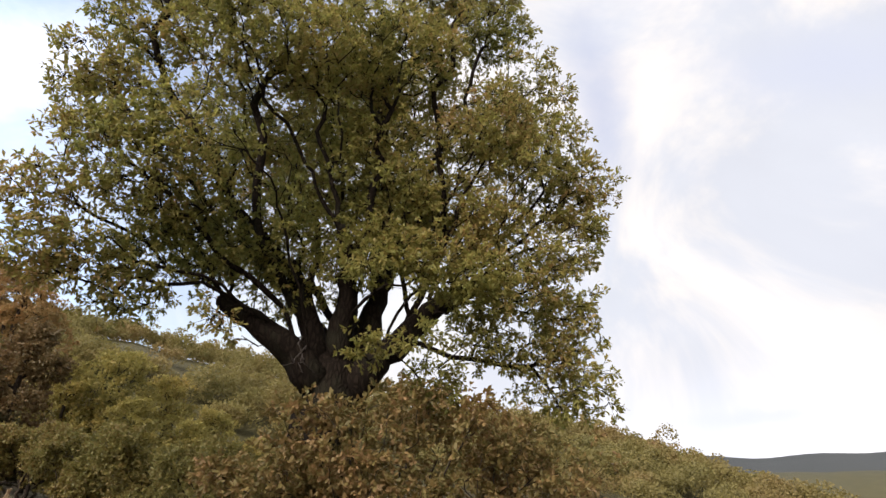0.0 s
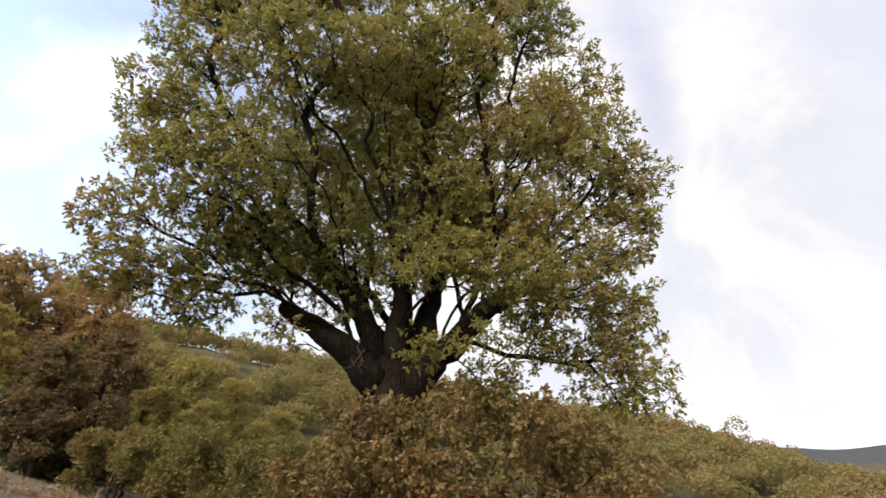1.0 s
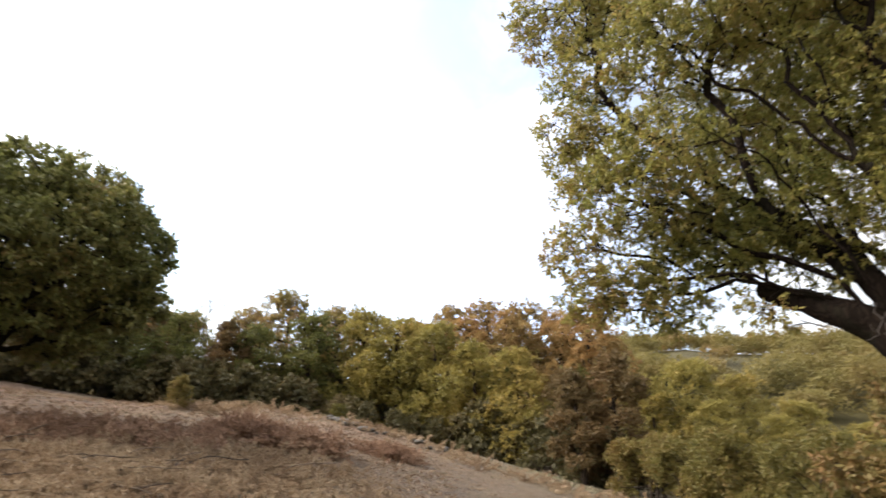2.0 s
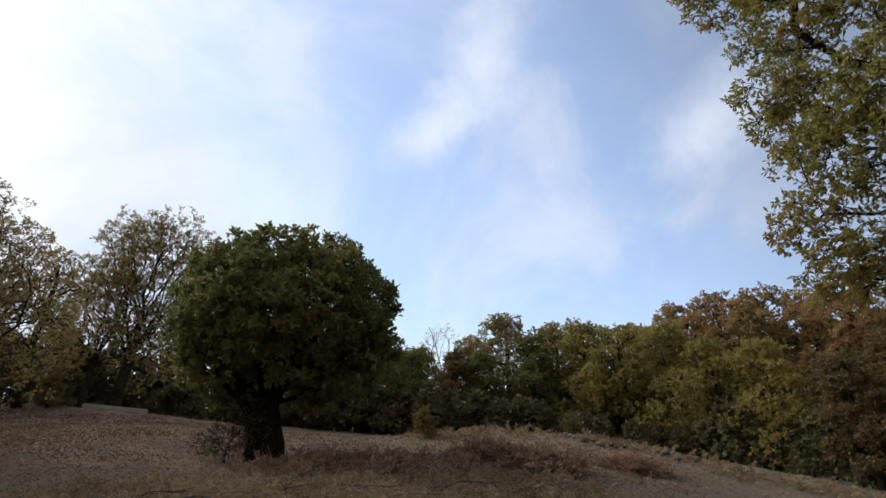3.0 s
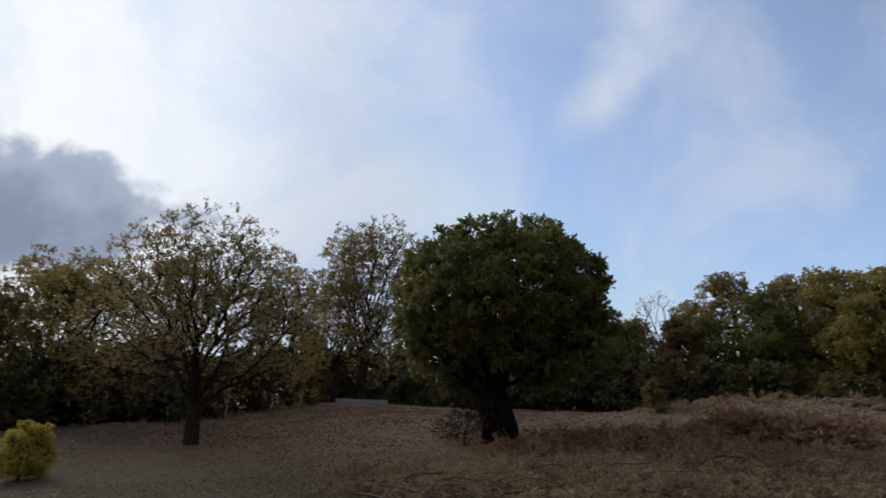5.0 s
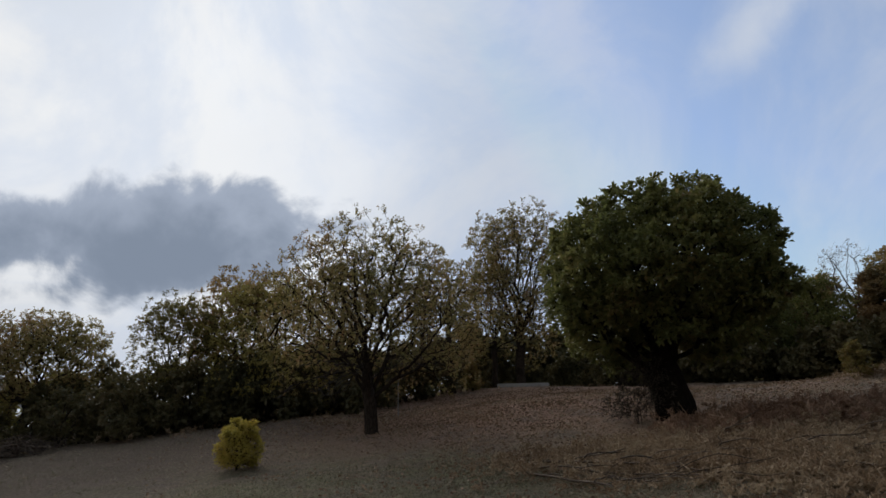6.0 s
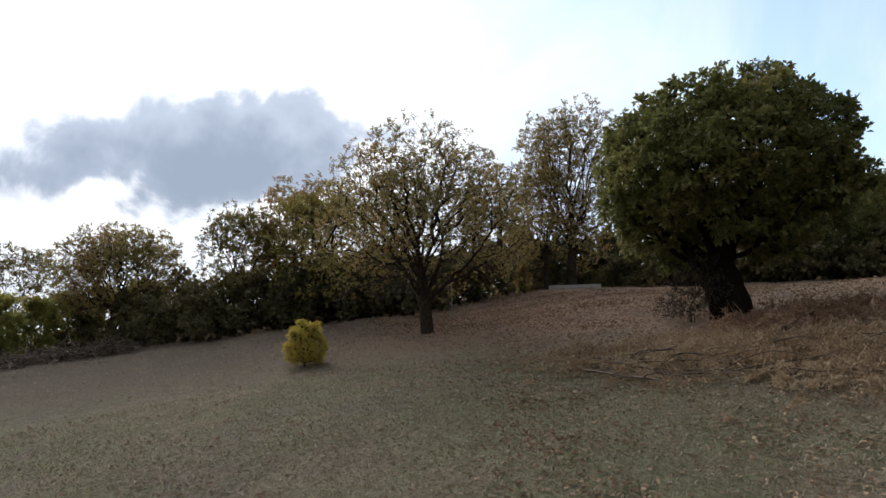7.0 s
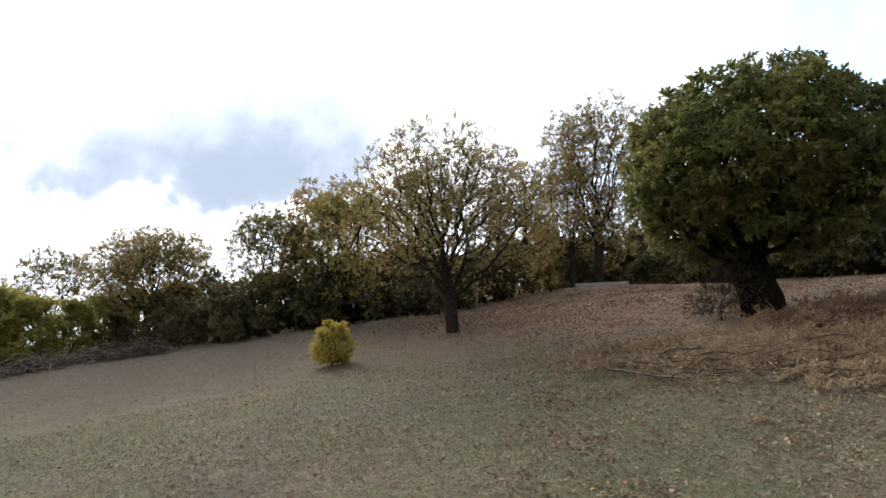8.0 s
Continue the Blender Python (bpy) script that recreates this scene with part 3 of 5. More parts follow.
def grow(name, at, blobs, trunk, trunk_r, n_tips, leaf, per_tip, mats, label, category="tree", group="", seed=1,
         puff=0.3, step=0.35, shell=3.5, lobed=False, limb_parts=False, stems=1, rosette=7, gnarl=0.05, bare=0.0, alpha=0.35, droop=0.25, lead=0.0, primary=(), flare=0.25, limb_scale=1.0, pads=0, pad_r=0.4, fan=False, arms=(), twigs=0.0, slim=0.25, dead=()):
    """A tree: trunk and limbs as tapered wood, and a crown of single leaves set in tufts at the ends of the twigs. Lobes are given from its base."""
    rng = np.random.default_rng(seed)
    root = tagged(new(name), label, category, group)
    root.location = at
    wood = Wood(rng)
    trunk = [np.array(p, float) for p in trunk]
    last, tops = -1, []
    for s in range(stems):
        off = np.array([0, 0, 0.0]) if stems == 1 else np.array([*rng.normal(size=2) * trunk_r * 2.5, 0])
        last = wood.add(trunk[0] + off * 0.4 + np.array([0, 0, -0.25]), -1)
        for a, b in zip(trunk[:-1], trunk[1:]):
            gap = np.linalg.norm(b - a)
            n = max(2, int(gap / max(0.25, step)))
            for k in range(1, n + 1):
                last = wood.add(a + (b - a) * k / n + off * (0.4 + 0.6 * k / n) + rng.normal(size=3) * np.array([1, 1, 0.2]) * 0.10 * trunk_r, last)
        tops.append(last)
    limb_ends, feet = [], []
    for k, (line, r0, r1) in enumerate(arms):
        # stout arms that leave the head of the trunk and carry limbs of their own
        line = [np.array(p, float) for p in line]
        at_node = min(range(len(wood.p)), key=lambda i: np.linalg.norm(wood.p[i] - line[0]) if wood.group[i] == 0 else 99)
        total = sum(np.linalg.norm(b - a) for a, b in zip(line[:-1], line[1:]))
        gone = 0.0
        node_now = wood.add(line[0], at_node, 1000 + k)
        for a, b in zip(line[:-1], line[1:]):
            gap = np.linalg.norm(b - a)
            m = max(2, int(gap / 0.16))
            for j in range(1, m + 1):
                node_now = wood.add(a + (b - a) * j / m + rng.normal(size=3) * 0.025, node_now, 1000 + k)
                feet.append((node_now, r0 + (r1 - r0) * (gone + gap * j / m) / total))
            gone += gap
    used = {}
    blobs = [(x, y, z, max(0.3 * a, a - puff), max(0.3 * c, c - puff), max(0.3 * e, e - puff)) for x, y, z, a, c, e in blobs]
    order = sorted(range(len(blobs)), key=lambda i: np.linalg.norm(np.array(blobs[i][:3]) - trunk[-1]))
    if primary:
        order = list(primary) + [i for i in order if i not in primary]
    for g, i in enumerate(order):
        c = np.array(blobs[i][:3], float)
        top = tops[g % stems]
        if lead:
            # side limbs leave a leading stem along its upper part
            ids = [k for k in range(len(wood.p)) if wood.group[k] == 0 and wood.p[k][2] > trunk[-1][2] * lead]
            top = min(ids, key=lambda k: abs(wood.p[k][2] - (c[2] - 0.45 * np.hypot(*(c[:2] - wood.p[k][:2])))))
        if primary and g >= len(primary):
            # lesser limbs leave the greater ones
            ids = [k for k in range(len(wood.p)) if 0 < wood.group[k] < 900]
            top = min(ids, key=lambda k: np.linalg.norm(wood.p[k] - c) + 0.3 * wood.length[k] + max(0, wood.p[k][2] - c[2]))
            limb_ends.append(wood.run(top, c, step, wob=0.12, kink=1.0))
            continue
        if fan:
            foot = top
            for _ in range(g % 3):
                foot = wood.par[foot]
            limb_ends.append(wood.run(foot, c, step, wob=0.07, group=g + 1, kink=0.45))
            continue
        if arms:
            # limbs rise steeply from the arms and the trunk's head, spread among them
            free = [f for f, _ in feet] + [k for k in range(len(wood.p)) if wood.group[k] == 0 and wood.p[k][2] > trunk[-1][2] - 0.5]
            foot = min(free, key=lambda k: np.linalg.norm(wood.p[k][:2] - c[:2] * 0.36) + 0.25 * max(0, wood.p[k][2] - c[2]) + sum(0.5 for j in used if np.linalg.norm(wood.p[k] - wood.p[j]) < 0.28))
            used[foot] = 1
            side = unit(np.array([*(c[:2] - wood.p[foot][:2]), 0.0]))
            rise = c[2] - wood.p[foot][2]
            limb_ends.append(wood.run(foot, c, step, wob=0.08, kink=0.5, group=g + 1, out=unit(side * 0.5 + np.array([0, 0, np.clip(0.25 + 0.35 * rise, -0.2, 1.3)]))))
            continue
        if primary:
            side = np.array([c[0], c[1], 0]) - np.array([*wood.p[top][:2], 0])
            start = wood.add(wood.p[top] * 0.999 + unit(side) * trunk_r * 0.55 + np.array([0, 0, -rng.uniform(0.1, 0.9) * (1.3 if c[2] < trunk[-1][2] + 1.2 else 0.8)]), top, g + 1)
            rise = np.linalg.norm(c - trunk[-1])
            limb_ends.append(wood.run(start, c, step, wob=0.11, kink=0.55, out=unit(side * 0.8 + np.array([0, 0, 0.45 * rise if c[2] > trunk[-1][2] + 1 else 0.1 * rise]))))
            continue
        limb_ends.append(wood.run(top, c, step, wob=0.08, group=g + 1))
    if pads:
        # foliage in pads, with gaps between them
        centres, _ = in_blobs(rng, blobs, pads, shell)
        pick = rng.integers(0, pads, n_tips)
        size = rng.uniform(0.7, 1.3, pads)
        tips = centres[pick] + unit(rng.normal(size=(n_tips, 3))) * (rng.uniform(0, 1, n_tips) ** 0.45 * size[pick] * pad_r)[:, None] * np.array([1, 1, 0.62])
    else:
        tips, _ = in_blobs(rng, blobs, n_tips, shell)
    tips = tips[tips[:, 2] > min(0.15, 0.1 * tips[:, 2].max())]
    tips = tips[np.argsort(np.linalg.norm(tips - trunk[-1], axis=1))]
    ids0 = [i for i, g in enumerate(wood.group) if g > 0 and g < 900]
    ends = wood.reach(tips, step, alpha, first=min(ids0))
    for a, b in dead:
        # broken dead shoots, bare of leaves
        foot = min(range(len(wood.p)), key=lambda i: np.linalg.norm(wood.p[i] - np.array(a)))
        i = wood.run(wood.add(a, foot, 950), b, 0.08, wob=0.12, kink=1.2)
        reach_len = np.linalg.norm(np.array(b) - np.array(a))
        for _ in range(2 + int(4 * reach_len)):
            j = i
            for _ in range(rng.integers(1, 2 + int(reach_len / 0.12))):
                j = wood.par[j]
            wood.run(j, wood.p[j] + unit(np.array(b) - np.array(a)) * 0.18 + rng.normal(size=3) * 0.16, 0.08, wob=0.15)
    rad = wood.radii(trunk_r, ends + limb_ends, 0.5)
    for i, g in enumerate(wood.group):
        if i in tops and not lead:
            rad[i] = trunk_r * 0.6
        elif g > 0:
            rad[i] = max(0.004, rad[i] * limb_scale)
        elif g == 0:
            rad[i] = max(rad[i], trunk_r * (0.72 if lead else 0.95) * (1.0 if not lead else max(0.25, 1.1 - wood.p[i][2] / max(0.1, trunk[-1][2]))))
    for i, r in feet:
        rad[i] = max(rad[i], r)
    for i, g in enumerate(wood.group):
        if g == 950:
            rad[i] = 0.011
    kids = set(wood.par)
    for i, g in enumerate(wood.group):
        if i not in kids and 0 < g < 1000:
            rad[i] = min(rad[i], 0.012)
    mat_leaf, mat_bark = mats
    if limb_parts:
        V, F = tubes(wood, rad, {0}, rng, 0.13, flare)
        part("trunk", mesh_of("trunk", V, F, mat_bark, True), root)
        for g in sorted(set(wood.group) - {0}):
            V, F = tubes(wood, rad, {g}, rng, 0.11, swell=0.15 if arms else 0.7)
            if g == 950:
                part("dead_twig", mesh_of("dead_twig", V, F, M_BARE, True), root, "bare grey dead twigs")
                continue
            part("limb", mesh_of("limb", V, F, mat_bark, True), root, "sawn-off limb stub" if g == 1000 and dead else "")
    else:
        V, F = tubes(wood, rad, set(wood.group), rng, gnarl, flare if stems == 1 else 0.0)
        part("trunk", mesh_of("trunk", V, F, mat_bark, True), root)
    if per_tip:
        E = np.array([wood.p[e] for e in ends])
        shoot = unit(E - np.array([wood.p[wood.par[e]] for e in ends]))
        keep = rng.uniform(size=len(E)) > bare
        E, shoot = E[keep], shoot[keep]
        C = np.mean(E, axis=0)
        # short twigs fan out from each shoot's end, a star of leaves at the end of each
        foot, along = np.repeat(E, per_tip, axis=0), np.repeat(shoot, per_tip, axis=0)
        fan_way = unit(along * 0.55 + unit(foot - C) * 0.45 + unit(rng.normal(size=foot.shape)) * np.array([1, 1, 0.8]) + np.array([0, 0, 0.15]))
        tuft = foot + fan_way * (puff * 1.55 * rng.uniform(0.15, 1.0, len(foot)) ** 0.6)[:, None]
        if twigs:
            V, F = twig_tubes(foot, tuft, twigs)
            tagged(part("twig_growth", mesh_of("twig_growth", V, F, mat_bark), root), kind="stuff")
        star = np.repeat(tuft, rosette, axis=0)
        heading = np.repeat(fan_way, rosette, axis=0)
        pos = star - heading * (leaf * rng.uniform(0, 0.9, len(star)) ** 1.5)[:, None] + rng.normal(size=star.shape) * leaf * 0.10
        way = unit(heading * 0.62 + unit(rng.normal(size=pos.shape)) - np.array([0, 0, droop]))
        ok = pos[:, 2] > 0.02
        part("crown", leaf_mesh("crown", rng, pos[ok], way[ok], leaf, mat_leaf, lobed, wide=slim, broad=0.6), root)
    return root


# ---- the great oak ----
def lobes(base, rows):
    """Lobes given in the world, moved to a tree's base."""
    return [(x - base[0], y - base[1], z - base[2], r * a, r * a, r * b) for x, y, z, r, a, b in rows]


def great_oak():
    base = Vector((-2.86, 9.0, float(ground_z(-2.86, 9.0))))
    # boughs of the crown: centre and reach
    low_side = [(-6.2, 6.2, 5.4, 0.75), (-6.1, 6.1, 4.6, 0.60), (-5.8, 6.5, 4.7, 0.62), (-5.5, 7.0, 4.5, 0.72), (-5.5, 6.8, 4.1, 0.40), (-4.4, 7.3, 4.0, 0.42), (-5.4, 7.4, 5.2, 0.75),
                (-6.2, 6.5, 7.4, 0.85), (-6.1, 6.3, 6.5, 0.60), (-6.0, 6.9, 8.8, 1.00), (-5.5, 6.5, 6.0, 0.90), (-4.7, 6.6, 6.5, 0.90), (-5.0, 7.1, 5.7, 0.80), (-5.9, 6.3, 4.3, 0.42)]
    top = [(-6.0, 6.9, 10.7, 1.30), (-4.5, 7.9, 12.2, 1.50), (-2.4, 9.0, 13.3, 1.50), (-0.4, 9.4, 12.4, 1.20), (-0.3, 9.3, 10.5, 0.90), (-4.2, 6.9, 8.4, 1.05), (-3.1, 7.6, 8.7, 1.05),
           (-1.9, 8.2, 8.9, 1.00), (-6.0, 8.7, 12.0, 1.30), (-1.3, 10.4, 12.8, 1.20), (-4.5, 10.1, 14.1, 1.60)]
    valley_side = [(0.3, 9.4, 8.9, 0.90), (0.7, 9.3, 7.6, 0.72), (1.2, 9.3, 6.6, 0.68), (0.9, 9.2, 5.6, 0.60), (0.2, 8.9, 6.5, 0.85), (-0.4, 8.5, 7.4, 0.80), (0.3, 9.1, 4.8, 0.85),
                   (0.6, 9.1, 4.0, 0.62), (0.7, 9.0, 3.2, 0.58), (0.1, 8.9, 3.5, 0.50), (-0.6, 8.7, 3.9, 0.50), (-0.6, 8.3, 4.6, 0.75), (-1.2, 7.9, 4.7, 0.60), (-0.3, 8.7, 5.6, 0.75),
                   (0.5, 9.1, 2.9, 0.26), (-1.7, 7.8, 4.9, 0.42), (-2.1, 7.7, 4.8, 0.32), (-2.1, 7.7, 3.7, 0.28), (-1.6, 8.0, 3.7, 0.45), (-1.2, 8.5, 3.3, 0.55)]
    behind = [(-4.8, 11.1, 8.7, 1.50), (-2.8, 11.6, 8.5, 1.40), (-1.2, 11.4, 7.2, 1.10), (-5.6, 10.1, 6.5, 1.00), (-3.8, 11.9, 11.2, 1.70), (-6.1, 10.4, 9.2, 1.50), (-0.5, 11.9, 9.7, 1.40)]
    heart = [(-2.9, 9.2, 7.4, 1.7), (-2.6, 9.4, 9.6, 1.8), (-3.9, 8.4, 5.8, 1.0), (-1.6, 9.0, 6.2, 1.2), (-3.5, 8.6, 5.0, 0.8), (-2.5, 8.4, 5.3, 0.7), (-4.4, 8.0, 5.0, 0.6)]
    rows = [(x + 0.30, y + 0.1, z, r + 0.01, 1.1, 0.95) for x, y, z, r in low_side] + [(x + 0.15, y, z, r + 0.08, 1.1, 0.95) for x, y, z, r in top] + [(x, y, z, r + 0.12, 1.1, 0.95) for x, y, z, r in valley_side + behind + heart]

    def arm(r0, r1, *line):
        """An arm of the pollarded head, given across the view, along it and up."""
        return [(0.964 * r - 0.266 * u, 0.266 * r + 0.964 * u, z) for r, u, z in line], r0, r1
    arms = [arm(0.28, 0.13, (-0.20, -0.1, 3.2), (-0.62, -0.15, 3.7), (-1.15, -0.2, 4.1), (-1.75, -0.25, 4.45)),
            arm(0.25, 0.09, (0.22, -0.1, 3.15), (0.6, -0.15, 3.6), (1.3, -0.3, 4.25), (2.0, -0.4, 4.75), (2.7, -0.4, 5.15)),
            arm(0.21, 0.12, (0.22, 0.1, 3.6), (0.55, 0.1, 4.5), (0.85, 0.2, 5.4)),
            arm(0.22, 0.12, (-0.25, 0.0, 3.6), (-0.5, 0.0, 4.4), (-0.8, -0.1, 5.2)),
            arm(0.20, 0.11, (0.02, -0.15, 3.6), (0.12, -0.35, 4.5), (0.05, -0.6, 5.6)),
            arm(0.24, 0.12, (0.0, 0.3, 3.5), (0.1, 0.9, 4.5), (0.1, 1.3, 5.4))]
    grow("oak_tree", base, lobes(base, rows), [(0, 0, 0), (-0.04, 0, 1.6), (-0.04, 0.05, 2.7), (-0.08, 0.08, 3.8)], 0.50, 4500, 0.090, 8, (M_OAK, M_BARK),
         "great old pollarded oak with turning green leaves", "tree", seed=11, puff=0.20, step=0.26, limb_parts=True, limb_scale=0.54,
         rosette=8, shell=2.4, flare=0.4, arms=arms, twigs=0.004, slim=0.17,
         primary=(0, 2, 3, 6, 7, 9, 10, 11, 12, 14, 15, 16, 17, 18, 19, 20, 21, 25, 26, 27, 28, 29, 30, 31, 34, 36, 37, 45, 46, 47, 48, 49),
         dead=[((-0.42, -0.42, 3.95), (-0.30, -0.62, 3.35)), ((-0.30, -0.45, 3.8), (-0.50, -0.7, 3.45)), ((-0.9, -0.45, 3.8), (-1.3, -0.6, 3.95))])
    # young growth that hides the foot of the trunk
    b2 = Vector((-2.0, 7.9, float(ground_z(-2.0, 7.9))))
    rows = [(-2.4, 7.9, 2.0, 1.1, 1.1, 0.95), (-1.2, 8.2, 2.2, 1.1, 1.1, 0.95), (0.05, 8.6, 2.0, 0.9, 1.1, 0.9), (-3.3, 7.9, 1.7, 0.85, 1, 1), (-1.8, 7.7, 1.1, 1.2, 1.5, 0.7), (-0.2, 8.2, 1.0, 1.0, 1.2, 0.8)]
    grow("oak_scrub", b2, lobes(b2, rows), [(0, 0, 0), (0, 0, 0.35), (0.05, 0, 0.6)], 0.08, 900, 0.074, 8, (M_SKIRT, M_BARK2),
         "browning oak scrub round the old trunk's foot", "shrub", seed=12, puff=0.18, step=0.25, lobed=True, stems=3, rosette=7, shell=3.0, pads=300, pad_r=0.4)


def round_oak():
    base = spot(97.3, 11.9)
    s, c = math.sin(radians(97.3)), math.cos(radians(97.3))
    # right: across the view; u: along it
    def lobe(r, u, z, a, b=1.0):
        return (c * r - s * u, s * r + c * u, z, a, a, a * b)
    # an even dome of leafy heads, a few outgrown ones, a loose heart
    rows = []
    for k in range(46):
        t = (k + 0.5) / 46
        h = -0.92 + 1.9 * t
        a, w = k * 2.4, math.sqrt(max(0.02, 1 - h * h))
        rows.append(lobe(0.22 + 1.90 * w * math.cos(a), 1.85 * w * math.sin(a), 2.70 + h * (1.66 if h > 0 else 1.25), 0.74 + 0.10 * math.sin(k * 1.7), 0.9))
    rows += [lobe(0.58, 0, 5.08, 0.27), lobe(1.2, -0.3, 4.75, 0.28), lobe(2.35, -0.2, 2.25, 0.42), lobe(-1.25, 0.1, 3.75, 0.62), lobe(-0.7, -0.3, 4.25, 0.55), lobe(0.2, 0.3, 2.9, 1.0)]
    arms = [([(c * r - s * u, s * r + c * u, z) for r, u, z in line], r0, r1) for line, r0, r1 in (
        (((-0.18, 0, 0.45), (-0.40, -0.05, 0.95), (-0.62, -0.05, 1.6)), 0.11, 0.08), (((0.08, 0, 0.95), (0.3, 0.05, 1.5), (0.6, 0.05, 2.1)), 0.14, 0.08),
        (((0.0, 0.05, 1.0), (-0.15, 0.2, 1.7), (-0.3, 0.3, 2.3)), 0.14, 0.08), (((0.05, -0.1, 0.95), (0.1, -0.5, 1.6), (0.1, -0.8, 2.1)), 0.12, 0.07))]
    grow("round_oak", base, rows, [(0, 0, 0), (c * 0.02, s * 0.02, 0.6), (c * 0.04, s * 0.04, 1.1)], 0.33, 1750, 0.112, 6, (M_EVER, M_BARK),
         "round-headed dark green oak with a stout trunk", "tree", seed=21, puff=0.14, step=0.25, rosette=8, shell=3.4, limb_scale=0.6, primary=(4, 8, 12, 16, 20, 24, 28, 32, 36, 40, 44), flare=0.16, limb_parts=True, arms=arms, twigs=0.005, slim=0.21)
    # grey dead shrub against the trunk
    q = spot(100.3, 11.6)
    rows = [(0, 0, 0.4, 0.5, 0.5, 0.4), (c * 0.4, s * 0.4, 0.5, 0.45, 0.45, 0.45), (c * -0.4, s * -0.4, 0.3, 0.4, 0.4, 0.35), (c * 0.3, s * 0.3, 0.95, 0.4, 0.4, 0.4), (c * 0.05, s * 0.05, 0.75, 0.4, 0.4, 0.4)]
    grow("dead_shrub", q, rows, [(0, 0, 0), (0, 0, 0.1), (0.02, 0, 0.2)], 0.012, 1000, 0.026, 3, (M_WITHER, M_BARK2), "grey-brown withered shrub beside the round oak's trunk", "shrub",
         seed=22, puff=0.07, step=0.1, stems=5, rosette=4, bare=0.45, twigs=0.003)


great_oak()
round_oak()


def tree_at(name, az, d, height, width, mats, label, seed, low=0.25, n=260, leaf=0.14, per=5, bare=0.0, trunk_r=None, lead=0.35, group="trees along the field's edge", clumps=9, ros=6, stems=1, cat="tree", puff=0.22, depth=1.0, peak=0.0, shell=3.2, droop=0.25):
    """A tree of the field's edge whose crown is made of lobes in an uneven egg."""
    rng = np.random.default_rng(seed)
    rows = []
    for k in range(clumps):
        t = (k + 0.5) / clumps
        z = height * (low + (0.93 - low) * t)
        spread = width * 0.5 * math.sin(math.pi * min(0.97, 0.18 + 0.82 * (0.25 + 0.72 * t))) ** 0.8
        a = k * 2.4 + rng.uniform(-0.4, 0.4)
        r = spread * rng.uniform(0.35, 0.62)
        size = width * rng.uniform(0.19, 0.27)
        rows.append((math.cos(a) * r, math.sin(a) * r * depth, z, size, size, size * rng.uniform(0.6, 0.85)))
    rows.append((rng.uniform(-0.1, 0.1) * width, 0, height * 0.92, width * 0.16, width * 0.16, height * 0.09))
    top = height * (0.80 if lead else low * 0.8)
    tr = trunk_r or height * 0.024
    return grow(name, spot(az, d), rows, [(0, 0, 0), (rng.normal() * 0.05, rng.normal() * 0.05, top * 0.5), (rng.normal() * 0.12, rng.normal() * 0.12, top)], tr, n, leaf, per, mats, label, cat, group, seed,
                puff=puff, step=height * 0.055, rosette=ros, bare=bare, lead=lead, stems=stems, shell=shell, droop=droop)


# oaks with a fan of limbs and a domed, see-through head
def fan_oak(az, d, height, width, low, fork, mats, label, seed, n, leaf, per, trunk_r, bare=0.1, lobes_n=20, lean=0.0, extra=(), name="oak_tree", puff=0.14, ros=6, shell=2.4, group="trees along the field's edge", scale=0.72, bulk=1.75, slim=0.2, alpha=0.25, dead=()):
    rng = np.random.default_rng(seed)
    s, c = math.sin(radians(az)), math.cos(radians(az))
    rim, rows = height * low, []
    for k in range(lobes_n):
        t = (k + 0.5) / lobes_n
        up = 0.4 * math.asin(-0.06 + 1.03 * t) + 0.6 * math.radians(-6 + 90 * t ** 0.9)
        a = k * 2.4 + rng.uniform(-0.3, 0.3)
        size = width * rng.uniform(0.10, 0.14) * bulk
        deep = rng.uniform(0.55, 0.8) if k % 6 == 5 else rng.uniform(0.84, 1.0)
        r = (width * 0.56 - size) * math.cos(up) ** 0.6 * deep
        rows.append((math.cos(a) * r + c * lean, math.sin(a) * r + s * lean, rim + (height - size * 0.6 - rim) * math.sin(up) * (0.35 + 0.65 * deep), size, size, size * 0.8))
    for r, u, z, a in extra:
        rows.append((c * r - s * u, s * r + c * u, z, a, a, a * 0.75))
    zf = height * fork
    trunk = [(0, 0, 0), (c * lean * 0.4 + rng.normal() * 0.02, s * lean * 0.4, zf * 0.5), (c * lean, s * lean, zf)]
    first = list(range(2, lobes_n, 2))
    return grow(name, spot(az, d), rows, trunk, trunk_r, n, leaf, per, mats, label, "tree", group, seed, puff=puff, step=max(0.16, height * 0.042),
                rosette=ros, bare=bare, limb_scale=scale, primary=first, shell=shell, alpha=alpha, fan=True, limb_parts=True, flare=0.25, twigs=max(0.003, 0.00020 * d), slim=slim, dead=[((c * a0 - s * b0, s * a0 + c * b0, c0), (c * a1 - s * b1, s * a1 + c * b1, c1)) for a0, b0, c0, a1, b1, c1 in dead])


def tall(az, d, el):
    """The height of a tree at an azimuth and distance whose top stands at that elevation from the eye."""
    return 1.6 + d * math.tan(radians(el)) - spot(az, d).z


